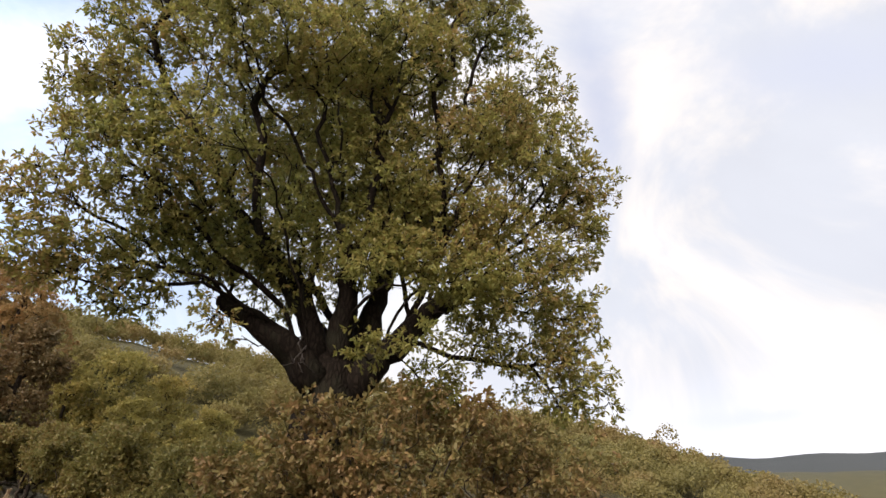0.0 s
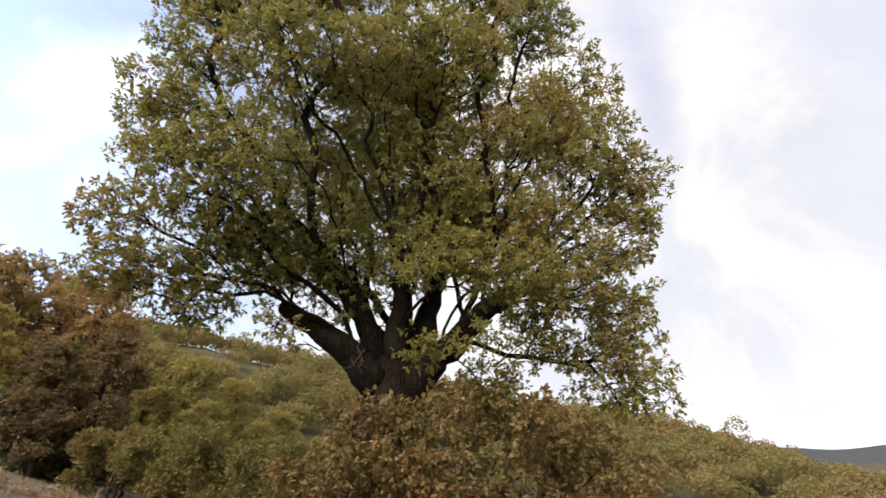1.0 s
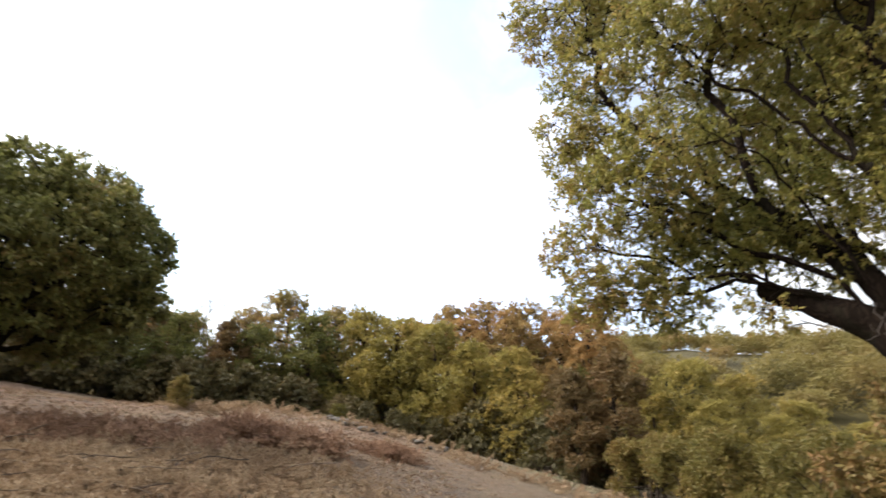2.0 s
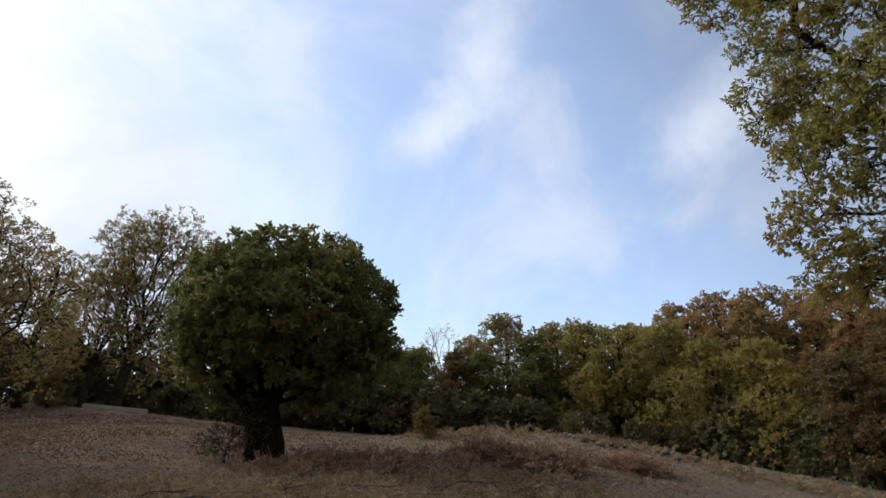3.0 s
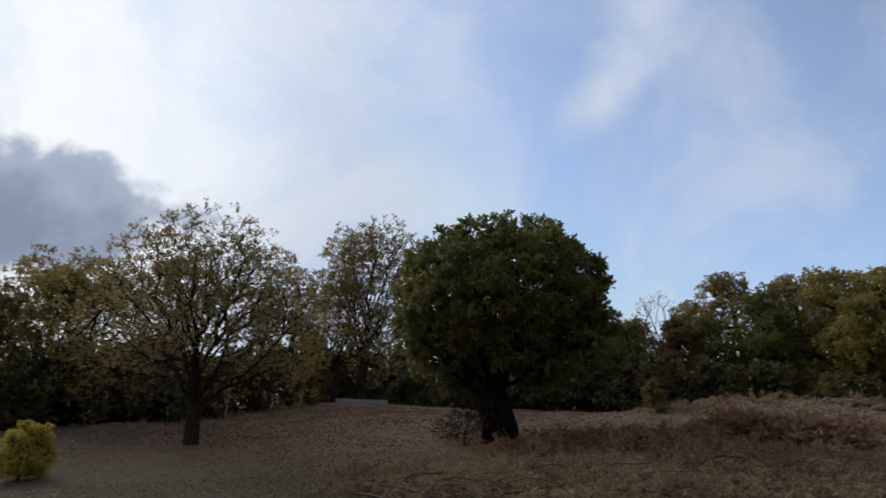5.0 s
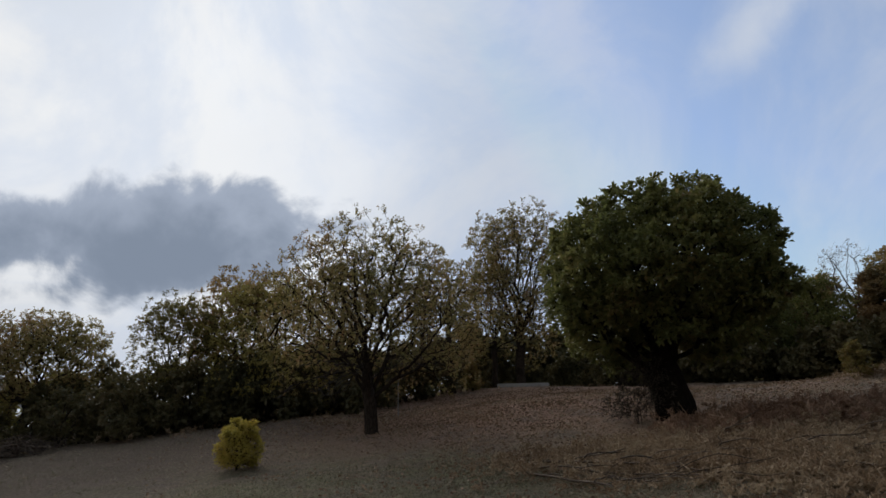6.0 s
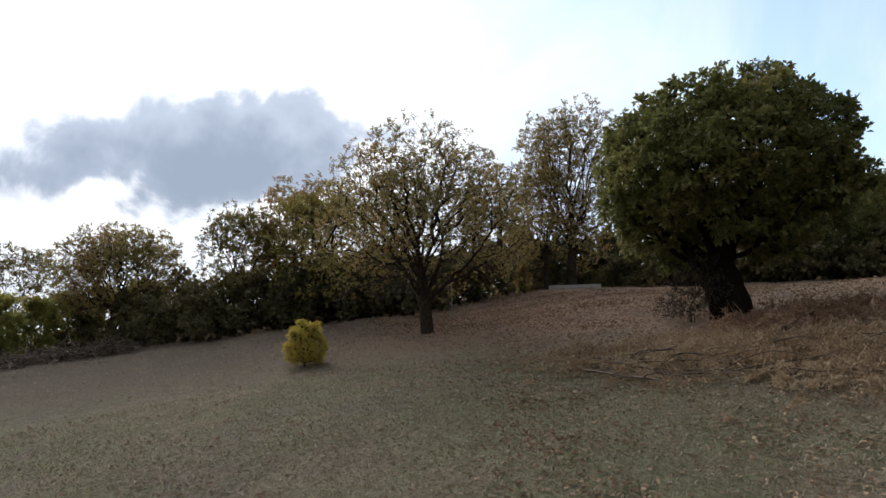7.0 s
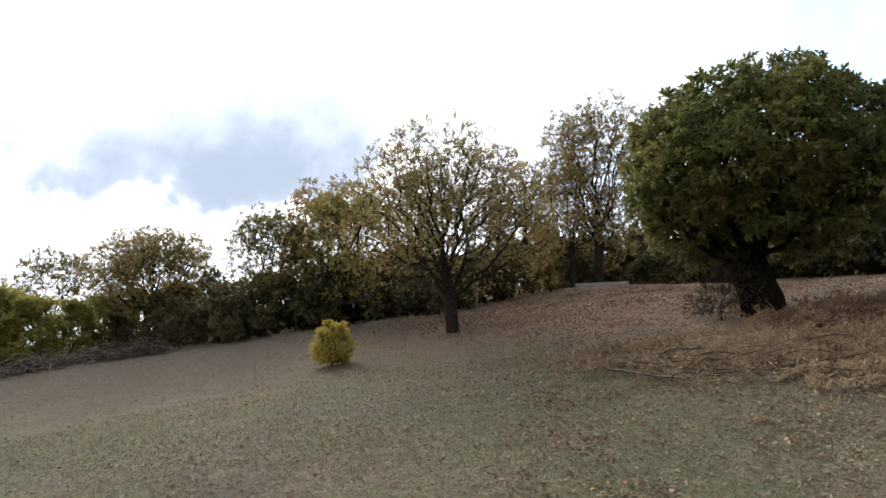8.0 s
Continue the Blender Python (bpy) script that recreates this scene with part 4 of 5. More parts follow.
fan_oak(125.6, 11.8, 4.55, 5.2, 0.33, 0.27, (M_LONE, M_BARK2), "thin-leaved oak with spreading bare limbs on the slope", 31, 2250, 0.056, 4, 0.125, 0.10, 44, lean=-0.2,
        extra=((1.4, -0.3, 1.5, 0.4), (0.4, 0, 4.8, 0.25), (-2.0, -0.4, 1.6, 0.4), (1.75, 0.2, 1.9, 0.4)), puff=0.10, ros=5, group="", shell=4.0, scale=1.15, bulk=1.5,
        dead=((-0.25, -0.1, 1.3, -1.3, -0.3, 0.75), (-0.25, -0.1, 1.35, -1.7, 0.1, 0.95), (-0.2, 0.1, 1.4, -1.5, -0.6, 1.15), (-0.2, -0.1, 1.2, -0.8, -0.7, 0.6), (-0.15, 0, 1.35, 0.8, -0.4, 1.15), (-0.15, 0, 1.4, 1.3, 0.1, 1.45), (-0.25, 0.1, 1.3, -1.1, 0.4, 0.8)))
fan_oak(110.8, 24.5, tall(110.2, 24.5, 29.6), 6.0, 0.32, 0.30, (M_LONE, M_BARK2), "tall thin-crowned oak behind a pale board", 41, 1450, 0.085, 5, 0.19, 0.0, 48, lean=0.25, puff=0.17, shell=3.4, scale=0.95)
fan_oak(113.2, 24.2, tall(113.5, 24.2, 25.0), 5.2, 0.24, 0.34, (M_LONE, M_BARK2), "slender oak with sparse brown-green leaves", 42, 750, 0.085, 5, 0.12, 0.05, 28, puff=0.17, scale=0.9)
fan_oak(136.0, 17.2, tall(136.2, 17.2, 22.5), 4.3, 0.18, 0.22, (M_YELLOW, M_BARK2), "oak with yellow-brown leaves by the hedge", 43, 760, 0.080, 5, 0.12, 0.0, 34, puff=0.16)
fan_oak(138.6, 19.0, tall(138.4, 19.0, 22.9), 3.8, 0.20, 0.25, (M_ORANGE, M_BARK2), "oak with red-brown leaves by the hedge", 44, 760, 0.085, 5, 0.13, 0.0, 34, puff=0.16)
fan_oak(143.8, 18.5, tall(143.3, 18.5, 20.2), 3.5, 0.26, 0.22, (M_SCRUB, M_BARK2), "light green open-crowned young tree", 45, 700, 0.075, 5, 0.08, 0.10, 30, puff=0.14, scale=0.9)
fan_oak(154.2, 20.0, tall(154.3, 20.0, 16.7), 4.3, 0.34, 0.30, (M_LONE, M_BARK2), "broad olive-green oak on the field's edge", 46, 950, 0.080, 5, 0.12, 0.0, 38, puff=0.15, shell=3.4, scale=0.95)
fan_oak(161.3, 27.0, tall(161.5, 27.0, 14.0), 3.8, 0.32, 0.25, (M_SCRUB, M_BARE), "pale half-bare tree beyond the hedge", 47, 420, 0.095, 4, 0.07, 0.30, 28, puff=0.15)
tree_at("oak_tree", 167.0, 24.0, 2.9, 3.2, (M_YELLOW, M_BARK2), "yellow-green tree beyond the hedge", 48, low=0.15, n=300, leaf=0.13, per=5)
tree_at("oak_tree", 129.0, 19.0, 5.0, 3.4, (M_DULL, M_BARK2), "dull brown oak behind the lone oak", 49, low=0.2, n=230, leaf=0.10, per=5)
tree_at("oak_tree", 120.5, 20.5, 4.3, 3.6, (M_DULL, M_BARK2), "dull brown oak behind the lone oak", 50, low=0.15, n=230, leaf=0.10, per=5)
tree_at("oak_tree", 117.6, 21.5, 5.3, 3.8, (M_LONE, M_BARK2), "sparse oak behind the lone oak", 51, low=0.25, n=200, leaf=0.10, per=4)

# ---- prototypes for hedge and wood, copied along the edge ----


def scatter(proto, rows, height0):
    """Copies of a tree at (azimuth, distance, height, turn); the first row moves the tree itself."""
    for k, (az, d, h, turn) in enumerate(rows):
        h = h + (0.5 if 56 < az < 98 and d > 22.5 and height0 > 3 else 0.0)
        m = Matrix.Translation(spot(az, d)) @ pose(0, 0, 0, 0, 0, turn) @ Matrix.Scale(h / height0, 4)
        if k == 0:
            proto.matrix_basis = m
        else:
            copy_thing(proto, m)


HEDGE = tree_at("hedge_shrub", 130, 18, 2.0, 2.6, (M_DARK, M_BARK2), "dense dark olive hedge shrub", 61, low=0.05, n=70, leaf=0.17, per=5, lead=0, stems=3, cat="shrub", group="hedge shrubs", clumps=8, trunk_r=0.05)
rows, rng = [], np.random.default_rng(7)
for az, back in [(a, 0) for a in np.arange(99, 154, 1.7)] + [(a, 1) for a in np.arange(98, 160, 4.2)]:
    d = float(np.interp(az, [99, 105, 112, 117, 120, 130, 142, 152, 160, 168], [23.5, 26, 26.5, 24, 20.5, 17.6, 16.6, 17.3, 18.5, 19.5])) + 2.2 * back
    h = rng.uniform(1.5, 2.1) * (0.8 if az > 155 else 1) * (0.85 if 105 < az < 116 else 0.82 if az > 140 else 1) * (1.25 if back else 1) * (0.85 if 150 < az < 159 else 1)
    rows.append((az + rng.uniform(-0.6, 0.6), d + rng.uniform(-0.3, 0.6), h, rng.uniform(0, 360)))
# not hedge: shrubs added inside the wood as dark fill behind its trunks
for az in np.arange(62, 101, 3.0):
    rows.append((az, 27.5 + rng.uniform(-1, 1), 2.6, rng.uniform(0, 360)))
scatter(HEDGE, rows, 2.0)

YEL = tree_at("yellow_green_tree", 60, 26, 4.6, 4.2, (M_YELLOW, M_BARK2), "low yellow-green tree on the wood's edge", 62, low=0.10, n=430, leaf=0.105, per=7, lead=0.2, group="wood's edge trees", clumps=12, droop=0.1)
ORA = tree_at("orange_oak", 54, 30, 6.5, 4.6, (M_ORANGE, M_BARK2), "orange-brown oak in the wood", 63, low=0.22, n=430, leaf=0.105, per=7, group="wood's edge trees", puff=0.17, clumps=12)
GRE = tree_at("green_tree", 72, 27, 5.2, 4.2, (M_GREEN, M_BARK2), "dark green tree on the wood's edge", 64, low=0.10, n=430, leaf=0.105, per=7, lead=0.2, group="wood's edge trees", clumps=12)
DUL = tree_at("brown_tree", 42, 19, 4.5, 3.0, (M_DULL, M_BARK2), "dull brown tree on the wood's edge", 65, low=0.08, n=430, leaf=0.105, per=7, lead=0.2, group="wood's edge trees", clumps=12)
OLI = tree_at("olive_oak", 74, 28, 6.0, 4.4, (M_LONE, M_BARK2), "olive and brown oak in the wood", 66, low=0.2, n=430, leaf=0.105, per=7, group="wood's edge trees", puff=0.17, clumps=12)
BAR = fan_oak(80.5, 27.5, 6.0, 3.0, 0.30, 0.28, (M_DULL, M_BARE), "almost bare grey tree in the wood", 67, 900, 0.07, 1, 0.09, 0.95, 24, name="bare_tree", group="wood's edge trees", scale=0.8)
scatter(YEL, [(58.5, 24.5, 4.7, 0), (62.5, 25.5, 4.3, 80), (55.0, 23.5, 3.9, 200), (50.5, 22.5, 3.8, 300), (66.0, 26.5, 4.5, 140), (35.0, 25.0, 4.5, 30), (31.0, 27.0, 4.3, 260), (38.5, 24.0, 3.6, 170), (27.0, 29.0, 3.8, 100), (23.0, 30.0, 3.2, 10), (28.5, 24.0, 3.0, 150), (33.0, 22.5, 3.0, 280), (24.0, 24.0, 2.8, 60)], 4.6)
scatter(ORA, [(53.4, 30.0, 7.9, 0), (49.5, 31.0, 6.9, 120), (46.0, 29.0, 6.2, 210), (57.3, 31.5, 6.0, 60), (43.3, 27.0, 6.2, 300), (61.0, 32.0, 5.2, 30), (66.0, 33.0, 5.2, 250), (70.5, 31.0, 4.5, 90), (51.2, 27.5, 5.6, 200), (55.5, 28.0, 5.2, 330)], 6.5)
scatter(GRE, [(71.5, 26.0, 4.5, 0), (76.5, 25.5, 3.6, 130), (83.5, 24.5, 3.5, 50), (88.0, 24.5, 3.7, 220), (52.0, 25.0, 4.1, 300), (93.0, 25.0, 3.7, 170), (97.0, 26.0, 3.7, 80), (101.0, 27.0, 3.7, 10), (45.5, 26.0, 4.4, 20), (105.0, 29.0, 3.5, 250)], 5.2)
scatter(DUL, [(41.5, 19.5, 4.3, 0), (46.0, 21.5, 4.0, 100), (79.0, 25.5, 3.7, 200), (85.5, 27.0, 4.0, 300), (45.0, 19.0, 3.6, 150)], 4.5)
scatter(OLI, [(74.0, 27.5, 5.7, 0), (77.6, 29.0, 4.9, 200), (60.0, 28.5, 5.0, 90), (85.0, 29.5, 4.3, 300), (91.0, 30.0, 4.3, 120), (69.0, 29.0, 5.3, 20), (82.8, 28.0, 4.1, 40), (88.0, 28.0, 4.0, 150), (94.5, 29.0, 4.2, 310)], 6.0)
scatter(BAR, [(80.6, 26.2, 5.4, 0)], 6.0)

EDGE = tree_at("edge_bush", 162, 18.5, 1.7, 2.0, (M_LIME, M_BARK2), "light green bush at the hedge's end", 76, low=0.06, n=200, leaf=0.10, per=6, lead=0, stems=4, cat="shrub", group="bushes at the hedge's end", clumps=10, trunk_r=0.03, puff=0.15)
scatter(EDGE, [(162.6, 18.2, 1.7, 40), (167.5, 18.0, 1.9, 120), (159.8, 19.0, 1.5, 220), (165.0, 18.8, 2.0, 60), (170.5, 18.4, 1.8, 190), (157.5, 20.5, 1.6, 10), (152.3, 22.0, 1.9, 90), (155.2, 22.0, 1.7, 200)], 1.7)
# dark thickets added to stand in for the shade below the wood's edge
SHADE_THICKET = tree_at("bramble", 60, 22, 1.1, 1.9, (M_DARK, M_BARK2), "added dark thicket in place of the shade at the wood's foot", 70, low=0.05, n=60, leaf=0.12, per=5, lead=0, stems=3, cat="shrub", group="brambles at the wood's foot", clumps=8, trunk_r=0.02, puff=0.14)
rows = []
for az in np.arange(40, 98, 2.1):
    d = float(np.interp(az, [38, 42, 48, 54, 62, 70, 80, 90, 98], [19.5, 19.0, 20.5, 21.8, 23.2, 23.8, 23.2, 23.0, 24.0]))
    rows.append((az + rng.uniform(-0.7, 0.7), d + rng.uniform(-0.3, 0.7), rng.uniform(0.8, 1.5), rng.uniform(0, 360)))
# larger ones added as a dark backdrop behind the rear oaks
for az, d, h in ((106, 29, 2.6), (109, 30, 2.8), (112, 29.5, 2.8), (115.5, 27, 2.6)):
    rows.append((az, d, h, rng.uniform(0, 360)))
scatter(SHADE_THICKET, rows, 1.1)

BUSH = tree_at("bush", 82, 18, 1.0, 1.15, (M_SCRUB, M_BARK2), "small olive-brown bush on the meadow", 68, low=0.08, n=170, leaf=0.055, per=6, lead=0, stems=4, cat="shrub", group="small bushes", clumps=14, trunk_r=0.015, puff=0.09)
scatter(BUSH, [(82.2, 15.9, 0.78, 0), (68.0, 21.0, 1.1, 90), (115.6, 21.5, 1.3, 30)], 1.0)
R3 = np.random.default_rng(5)
rows = []
for k in range(44):
    h, a = (k + 0.5) / 44, k * 2.4
    r = 0.31 * math.sqrt(R3.uniform(0.15, 1)) * (0.8 + 0.5 * h) * math.sqrt(1 - 0.9 * h ** 2)
    rows.append((math.cos(a) * r, math.sin(a) * r, 0.08 + 0.56 * h * R3.uniform(0.9, 1.08), 0.12, 0.12, 0.11))
grow("golden_bush", spot(137.7, 9.6), rows, [(0, 0, 0), (0, 0, 0.03), (0.01, 0, 0.06)], 0.008, 760, 0.032, 3, (M_GOLD, M_BARK2), "bright yellow autumn bush on the meadow", "shrub", seed=69, puff=0.05, step=0.06, stems=7, rosette=5, shell=2.0, droop=-0.3)


# scrub between the great oak and the wood
def scrub(az, d, height, width, seed, n):
    rng = np.random.default_rng(seed)
    rows = [(rng.normal() * width * 0.22, rng.normal() * width * 0.22, height * rng.uniform(0.2, 0.8), width * 0.2, width * 0.2, height * 0.2) for _ in range(12)]
    grow("oak_scrub", spot(az, d), rows, [(0, 0, 0), (0, 0, 0.2), (0.03, 0, 0.4)], 0.05, n, 0.075, 6, (M_SCRUB, M_BARK2), "olive-green oak scrub below the wood", "shrub", "scrub below the wood", seed, puff=0.15, step=0.22, stems=4, rosette=6, shell=3.0)


for az, d, h, w, k in ((25.5, 12.5, 2.3, 2.2, 81), (30.0, 14.0, 2.5, 2.6, 82), (35.0, 15.5, 2.3, 2.6, 83), (22.0, 14.5, 2.4, 2.4, 84), (39.0, 17.5, 2.0, 2.4, 85)):
    scrub(az, d, h, w, k, 420)


# ---- far woods on the hills across the dip ----
def far_wood():
    rng = np.random.default_rng(9)
    pos, way, sizes = [], [], []
    for k in range(520):
        az = rng.uniform(-33, 14) if k % 2 else rng.uniform(20, 46)
        d = 62 + 62 * rng.uniform() ** 0.8 if k < 430 else rng.uniform(44, 64)
        az = az if k < 430 else rng.uniform(-33, 8)
        if 26 < az < 40 and 78 < d < 92 and rng.uniform() < 0.9:
            continue
        x, y = -math.sin(radians(az)) * d, math.cos(radians(az)) * d
        h, w = rng.uniform(3.0, 5.2) * min(1, d / 70), rng.uniform(1.9, 3.2) * min(1, d / 60)
        c = np.array([x, y, float(ground_z(x, y)) + h * 0.32])
        # a rounded head of lesser heads, leaves on their upper sides
        fine = 0.0036 * d
        for head in rng.normal(size=(5, 3)) * np.array([w * 0.40, w * 0.40, h * 0.13]):
            size = np.array([w * 0.50, w * 0.50, h * 0.36]) * rng.uniform(0.75, 1.15)
            n = int(min(300, 9.0 * size[0] * size[2] / (0.6 * fine * fine) * 0.42))
            dirs = unit(rng.normal(size=(n, 3)))
            dirs[:, 2] = np.where(dirs[:, 2] < -0.25, -dirs[:, 2], dirs[:, 2])
            pos.append(c + head + dirs * size * rng.uniform(0.7, 1.08, (n, 1)))
            way.append(np.cross(dirs, rng.normal(size=(n, 3))) + dirs * 0.3)
            sizes.append(np.full(n, fine))
    me = leaf_mesh("far_wood", rng, np.concatenate(pos), np.concatenate(way), np.concatenate(sizes), M_FAR, lobed=False, wide=0.40)
    tagged(new("far_wood", me), "autumn woods covering the hillside across the dip", "woodland", kind="stuff")


far_wood()


# ---- meadow: grass, fallen leaves, bracken, sticks ----
def on_ground(xy):
    return np.column_stack([xy, ground_z(xy[:, 0], xy[:, 1])])


def sector(rng, n, az0, az1, d0, d1, power=1.0):
    az = np.radians(rng.uniform(az0, az1, n))
    d = d0 + (d1 - d0) * rng.uniform(0, 1, n) ** power
    return np.column_stack([EYE[0] - np.sin(az) * d, EYE[1] + np.cos(az) * d])


def grass():
    rng = np.random.default_rng(13)
    xy = np.concatenate([sector(rng, 95000, 60, 170, 3.2, 8.5, 0.9), sector(rng, 30000, 42, 172, 8, 18, 0.9)])
    p = on_ground(xy)
    far = np.hypot(xy[:, 0], xy[:, 1])
    way = rng.normal(size=p.shape) * np.array([0.8, 0.8, 0.3]) + np.array([0, 0, 0.4])
    me = leaf_mesh("meadow_grass", rng, p - np.array([0, 0, 0.006]), way, 0.030 + 0.0025 * far, M_GRASS, lobed=False, wide=0.085)
    tagged(new("meadow_grass", me), "short dry grass blades on the meadow", "grass", kind="stuff")


def litter():
    rng = np.random.default_rng(14)
    rows = [sector(rng, 1500, 56, 172, 3.2, 10, 1.1)]
    # drifts of leaves on the open meadow
    for x, y in sector(rng, 120, 68, 120, 3.3, 8.5, 1.0):
        rows.append(rng.normal(size=(rng.integers(20, 70), 2)) * rng.uniform(0.12, 0.5) + np.array([x, y]))
    for x, y in sector(rng, 40, 112, 150, 3.4, 9.0, 1.0):
        rows.append(rng.normal(size=(rng.integers(8, 26), 2)) * rng.uniform(0.1, 0.35) + np.array([x, y]))
    for x, y, r, n in ((-12.0, -7.0, 3.2, 7000), (-16, -7, 5.0, 8000), (-9.0, -0.6, 2.2, 5000), (-7.6, 1.5, 2.0, 2500), (-10, 4, 4.0, 4500)):
        rows.append(rng.normal(size=(n, 2)) * r * 0.6 + np.array([x, y]))
    rows.append(sector(rng, 16000, 56, 120, 7, 21, 0.8))
    p = on_ground(np.concatenate(rows)) + np.array([0, 0, 0.012])
    size = 0.028 + 0.0022 * np.hypot(p[:, 0], p[:, 1])
    way = rng.normal(size=p.shape) * np.array([1, 1, 0.25])
    tagged(new("fallen_leaves", leaf_mesh("fallen_leaves", rng, p, way, size, M_LITTER, wide=0.26)), "brown fallen oak leaves on the meadow", "leaves", kind="stuff")


def bracken(name, centres, n, tall, seed, label, mat=None):
    """Dry bracken: bent stalks with leaflets on both sides, some lying, some standing."""
    rng = np.random.default_rng(seed)
    pos, way, C = [], [], np.array(centres)
    k = rng.choice(len(C), n)
    root = on_ground(C[k, :2] + rng.normal(size=(n, 2)) * C[k, 2:3] * 0.5)
    lean = rng.normal(size=(n, 3)) * np.array([0.6, 0.6, 0.2]) + np.array([0, 0, 0.6])
    lean = unit(lean)
    L = tall * rng.uniform(0.5, 1.25, n)
    for j in range(18):
        t = (j + 1) / 18
        q = root + lean * (L * t)[:, None] - np.array([0, 0, 1.0]) * (L * 0.45 * t * t)[:, None]
        side = unit(np.cross(lean, np.array([0, 0, 1.0])) + rng.normal(size=(n, 3)) * 0.4)
        for sgn in (1, -1):
            pos.append(q + rng.normal(size=(n, 3)) * 0.012)
            way.append(side * sgn + lean * 0.6 + rng.normal(size=(n, 3)) * 0.6)
    p = np.concatenate(pos)
    p[:, 2] = np.maximum(p[:, 2], ground_z(p[:, 0], p[:, 1]) + 0.01)
    me = leaf_mesh(name, rng, p, np.concatenate(way), tall * 0.15, mat or M_FERN, lobed=False, wide=0.17)
    made = tagged(new(name, me), label, "bracken", kind="stuff")
    stalks = leaf_mesh("stalks", rng, root, lean + rng.normal(size=(n, 3)) * 0.15, L[:, None][:, 0] * 0.8, mat or M_FERN, lobed=False, wide=0.018)
    part("stalks", stalks, made)
    return made


def stick(rng, az, d, length, r, turn, twigs=3):
    a = spot(az, d)
    root = tagged(new("fallen_branch"), "dry grey-brown branch lying in the bracken", "branch", "branches in the bracken")
    root.location = a
    wood = Wood(rng)
    dx, dy = math.cos(radians(turn)) * length, math.sin(radians(turn)) * length
    rise = float(ground_z(a.x + dx, a.y + dy)) - a.z
    i = wood.add((0, 0, 0.05), -1)
    e = [wood.run(i, (dx, dy, rise + 0.08), 0.15, wob=0.03, out=unit(np.array([dx, dy, rise])))]
    for k in range(twigs):
        j = rng.integers(2, len(wood.p) - 1)
        q = wood.p[j] + np.array([dx, dy, rise]) * 0.3 + np.array([rng.normal() * 0.2, rng.normal() * 0.2, rng.uniform(0.02, 0.2)])
        e.append(wood.run(j, q, 0.12, wob=0.05))
    V, F = tubes(wood, wood.radii(r * 0.85, e), {0}, rng)
    part("branch", mesh_of("branch", V, F, M_TWIG, True), root)


grass()
litter()
# dry bracken round the oaks and along the edge
bracken("dry_bracken", [(-7.9, -1.9, 1.4), (-8.6, -0.6, 1.6), (-8.3, 0.8, 1.6), (-9.6, 0.6, 1.8), (-7.6, 0.0, 1.2), (-9.6, 2.4, 1.8), (-8.6, 2.6, 1.8), (-8.2, -1.2, 1.2)], 3200, 0.34, 15, "flattened dry brown bracken round the round oak")
bracken("bracken_heap", [(-12.3, 3.0, 0.50), (-12.05, 2.85, 0.42), (-11.5, 3.7, 0.50), (-11.25, 3.9, 0.42)], 800, 0.66, 16, "heaps of rust-brown dead bracken", M_RUST)
bracken("dead_bracken", [(-11.4, 0.2, 1.1), (-11.2, 1.2, 1.1), (-10.9, -0.6, 0.9), (-12.2, 6.0, 0.6), (-11.3, 0.8, 0.9)], 1000, 0.48, 24, "band of rust-brown dead bracken beside the round oak", M_RUST)
bracken("edge_weeds", [(-15.4, 7.2, 1.3), (-13.7, 9.0, 1.4), (-12.4, 10.6, 1.4), (-16.6, 4.4, 1.4), (-16.2, 2.6, 1.0), (-11.0, 12.0, 1.3), (-12.5, -12.8, 2.0), (-10.4, -15, 2.0)], 620, 0.42, 17, "dry weeds along the wood's edge")
R2 = np.random.default_rng(18)
for az, d, l, r, turn in ((109.8, 7.5, 1.9, 0.022, 80), (107.0, 7.3, 1.5, 0.016, 100), (99.0, 8.2, 1.6, 0.02, 70), (94.0, 8.0, 1.7, 0.018, 100), (90.5, 7.6, 1.4, 0.016, 60), (96.0, 9.6, 1.3, 0.02, 95), (85.0, 8.2, 1.8, 0.02, 110), (103.0, 7.9, 1.2, 0.014, 40), (80.0, 9.0, 1.5, 0.018, 70), (112.0, 7.0, 1.4, 0.018, 62), (110.0, 7.1, 1.5, 0.012, 75), (108.2, 7.4, 1.6, 0.012, 55), (106.5, 7.0, 1.3, 0.010, 80), (104.0, 7.3, 1.5, 0.011, 65), (96.5, 8.0, 1.6, 0.014, 85), (93.5, 7.8, 1.5, 0.012, 70), (91.0, 8.3, 1.4, 0.014, 95)):
    stick(R2, az, d, l, r, turn)


def brush_pile(az, d, wide, high, seed):
    rng = np.random.default_rng(seed)
    at = spot(az, d)
    root = tagged(new("brush_pile"), "grey heap of cut brushwood by the hedge", "brushwood", "brush piles")
    root.location = at
    wood, e = Wood(rng), []
    for k in range(130):
        a, b = rng.normal(size=2) * wide * 0.35, rng.normal(size=2) * wide * 0.4
        ga = float(ground_z(at.x + a[0], at.y + a[1])) - at.z
        i = wood.add((a[0], a[1], ga + rng.uniform(0, 0.15)), -1)
        gb = float(ground_z(at.x + b[0], at.y + b[1])) - at.z
        e.append(wood.run(i, (b[0], b[1], gb + high * rng.uniform(0.2, 1.0) * math.exp(-(b @ b) / wide ** 2 * 2)), 0.2, wob=0.12))
    V, F = tubes(wood, np.full(len(wood.p), 0.008), {0}, rng)
    part("brushwood", mesh_of("brushwood", V, F, M_TWIG, True), root)


brush_pile(154.2, 16.4, 1.1, 0.55, 71)
brush_pile(157.8, 16.2, 1.3, 0.40, 72)
brush_pile(162.0, 15.8, 1.4, 0.40, 73)


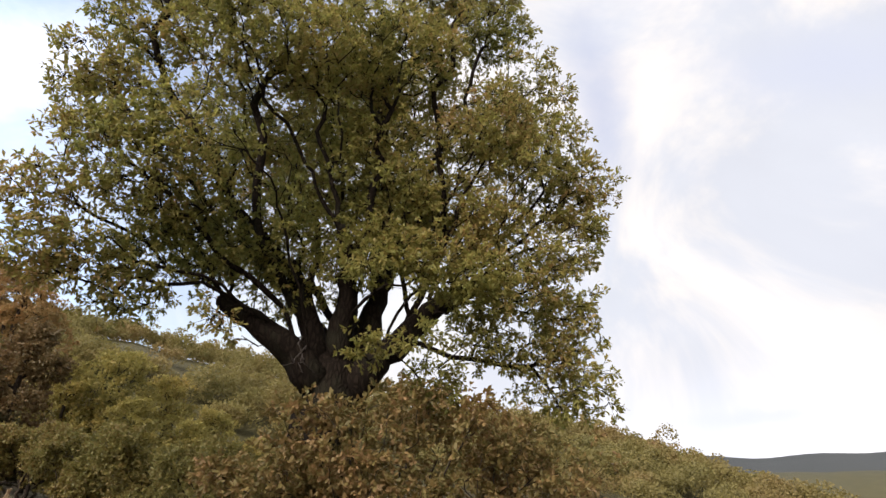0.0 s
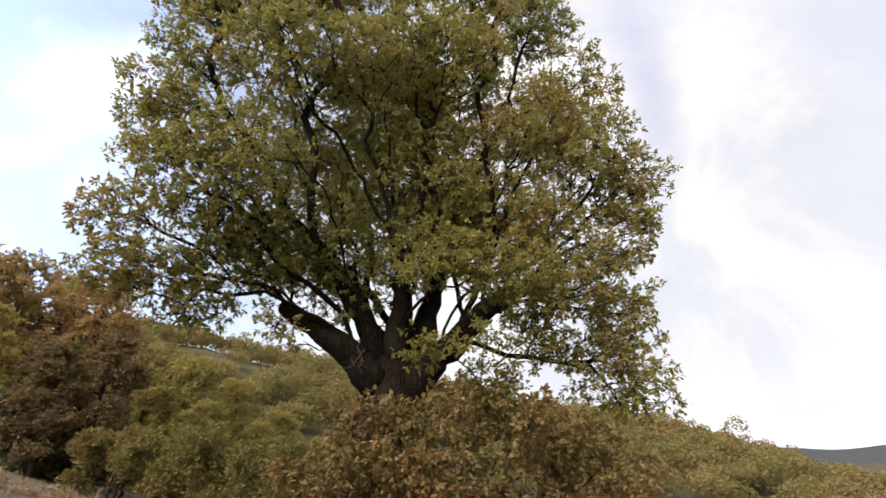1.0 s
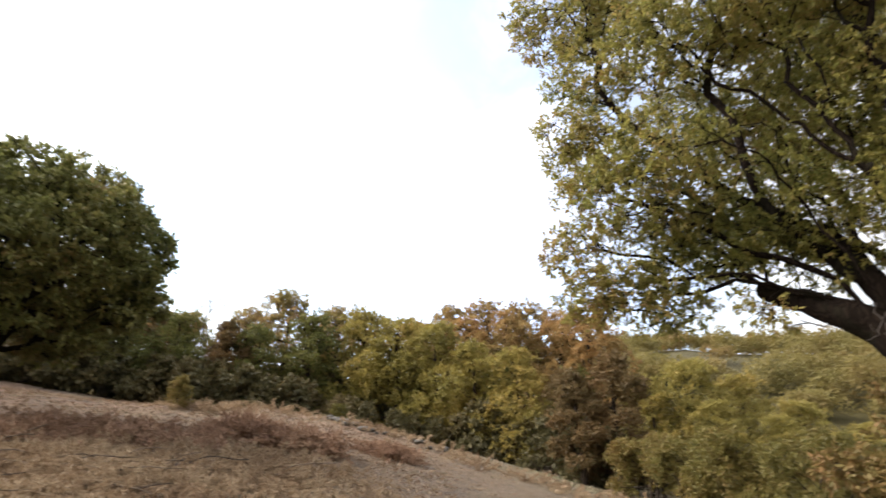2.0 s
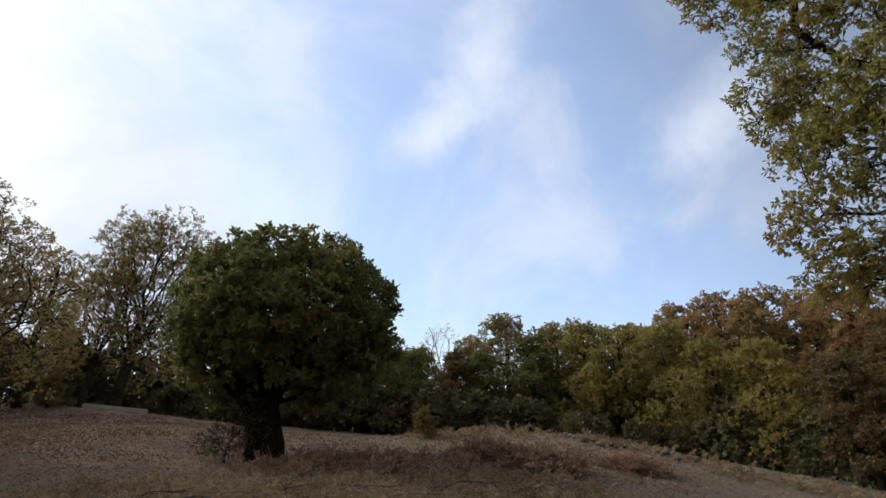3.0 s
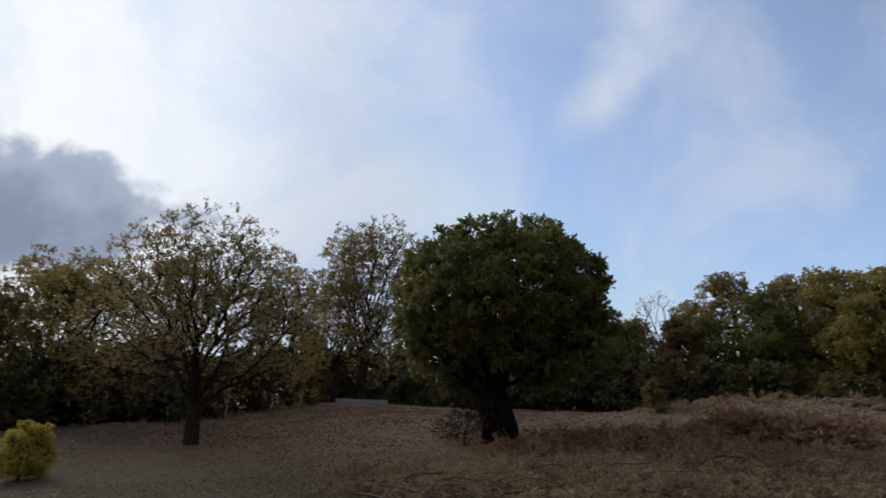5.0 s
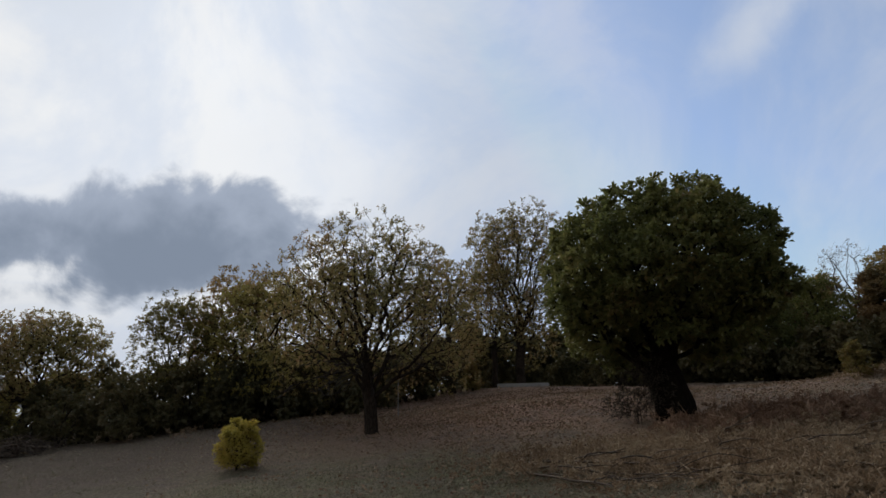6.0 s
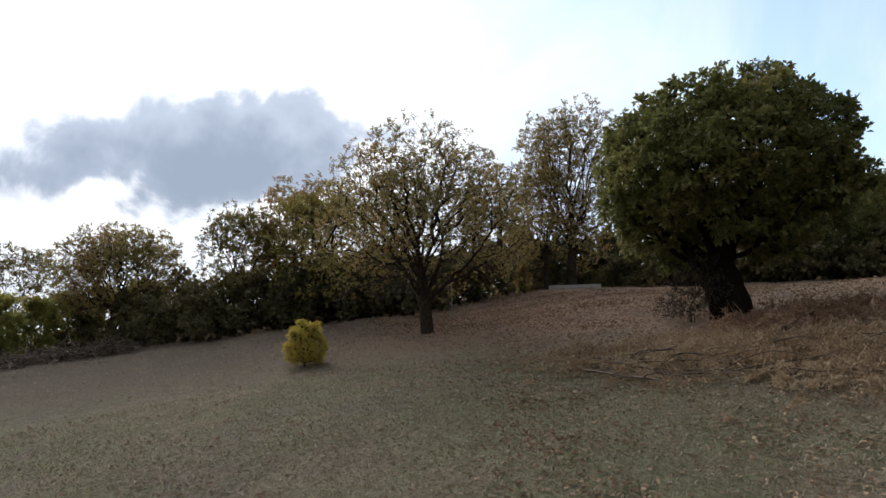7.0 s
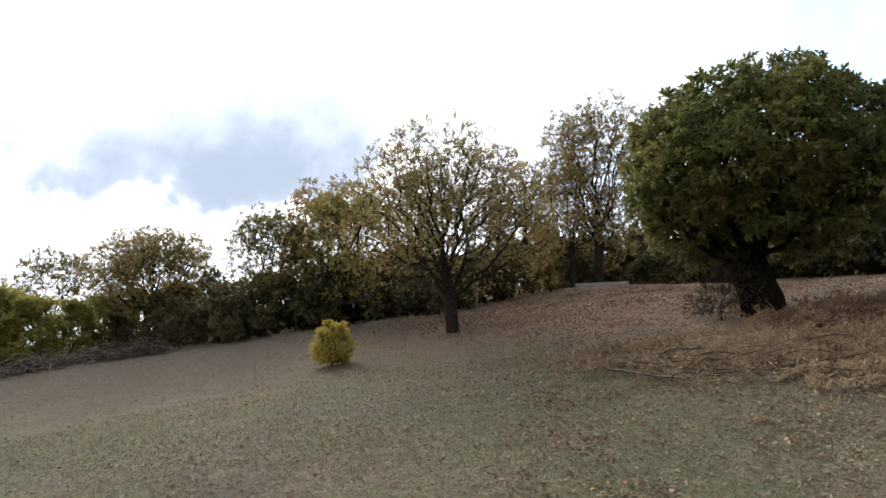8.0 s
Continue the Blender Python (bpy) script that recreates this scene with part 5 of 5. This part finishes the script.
def stake():
    a = spot(123.1, 14.6)
    bm = bmesh.new()
    bmesh.ops.create_cone(bm, cap_ends=True, segments=8, radius1=0.017, radius2=0.013, depth=1.0, matrix=Matrix.Translation((0, 0, 0.42)))
    for v in bm.verts:
        v.co.x += 0.02 * v.co.z
    me = bpy.data.meshes.new("stake")
    bm.to_mesh(me)
    bm.free()
    me.materials.append(M_SLAB)
    ob = tagged(new("stake", me), "pale thin wooden stake standing by the hedge", "stake")
    ob.location = a


stake()


def board():
    a, b = spot(113.1, 22.6), spot(108.0, 22.6)
    length = (b - a).length
    bm = bmesh.new()
    bmesh.ops.create_cube(bm, size=1.0, matrix=Matrix.Diagonal((length, 0.12, 0.16, 1)))
    bmesh.ops.bevel(bm, geom=bm.edges[:], offset=0.015, segments=2, affect="EDGES")
    me = bpy.data.meshes.new("board")
    bm.to_mesh(me)
    bm.free()
    me.materials.append(M_SLAB)
    ob = tagged(new("board", me), "long pale weathered board lying below the rear oaks", "board")
    way = (b - a).normalized()
    ob.matrix_basis = Matrix.Translation((a + b) / 2 + Vector((0, 0, 0.04))) @ way.to_track_quat("X", "Z").to_matrix().to_4x4()


board()


def stones():
    """A loose line of grey stones along the wood's edge."""
    rng = np.random.default_rng(19)
    for k in range(26):
        az = rng.uniform(63, 69) if k % 3 else rng.uniform(57, 63)
        d = float(np.interp(az, [56, 60, 66, 70], [16.4, 16.4, 16.2, 16.6])) + rng.normal() * 0.25
        bm = bmesh.new()
        bmesh.ops.create_icosphere(bm, subdivisions=2, radius=rng.uniform(0.05, 0.14))
        ph = rng.uniform(0, 6, 3)
        for v in bm.verts:
            v.co *= 1 + 0.16 * math.sin(9 * v.co.x + ph[0]) + 0.14 * math.sin(11 * v.co.y + ph[1])
            v.co.z *= 0.6
        me = bpy.data.meshes.new("field_stone")
        bm.to_mesh(me)
        bm.free()
        me.materials.append(M_STONE)
        ob = tagged(new("field_stone", me), "grey field stone at the wood's edge", "stone", "stones at the wood's edge")
        ob.matrix_basis = Matrix.Translation(spot(az, d) + Vector((0, 0, 0.04))) @ pose(0, 0, 0, 0, 0, rng.uniform(0, 360))


stones()
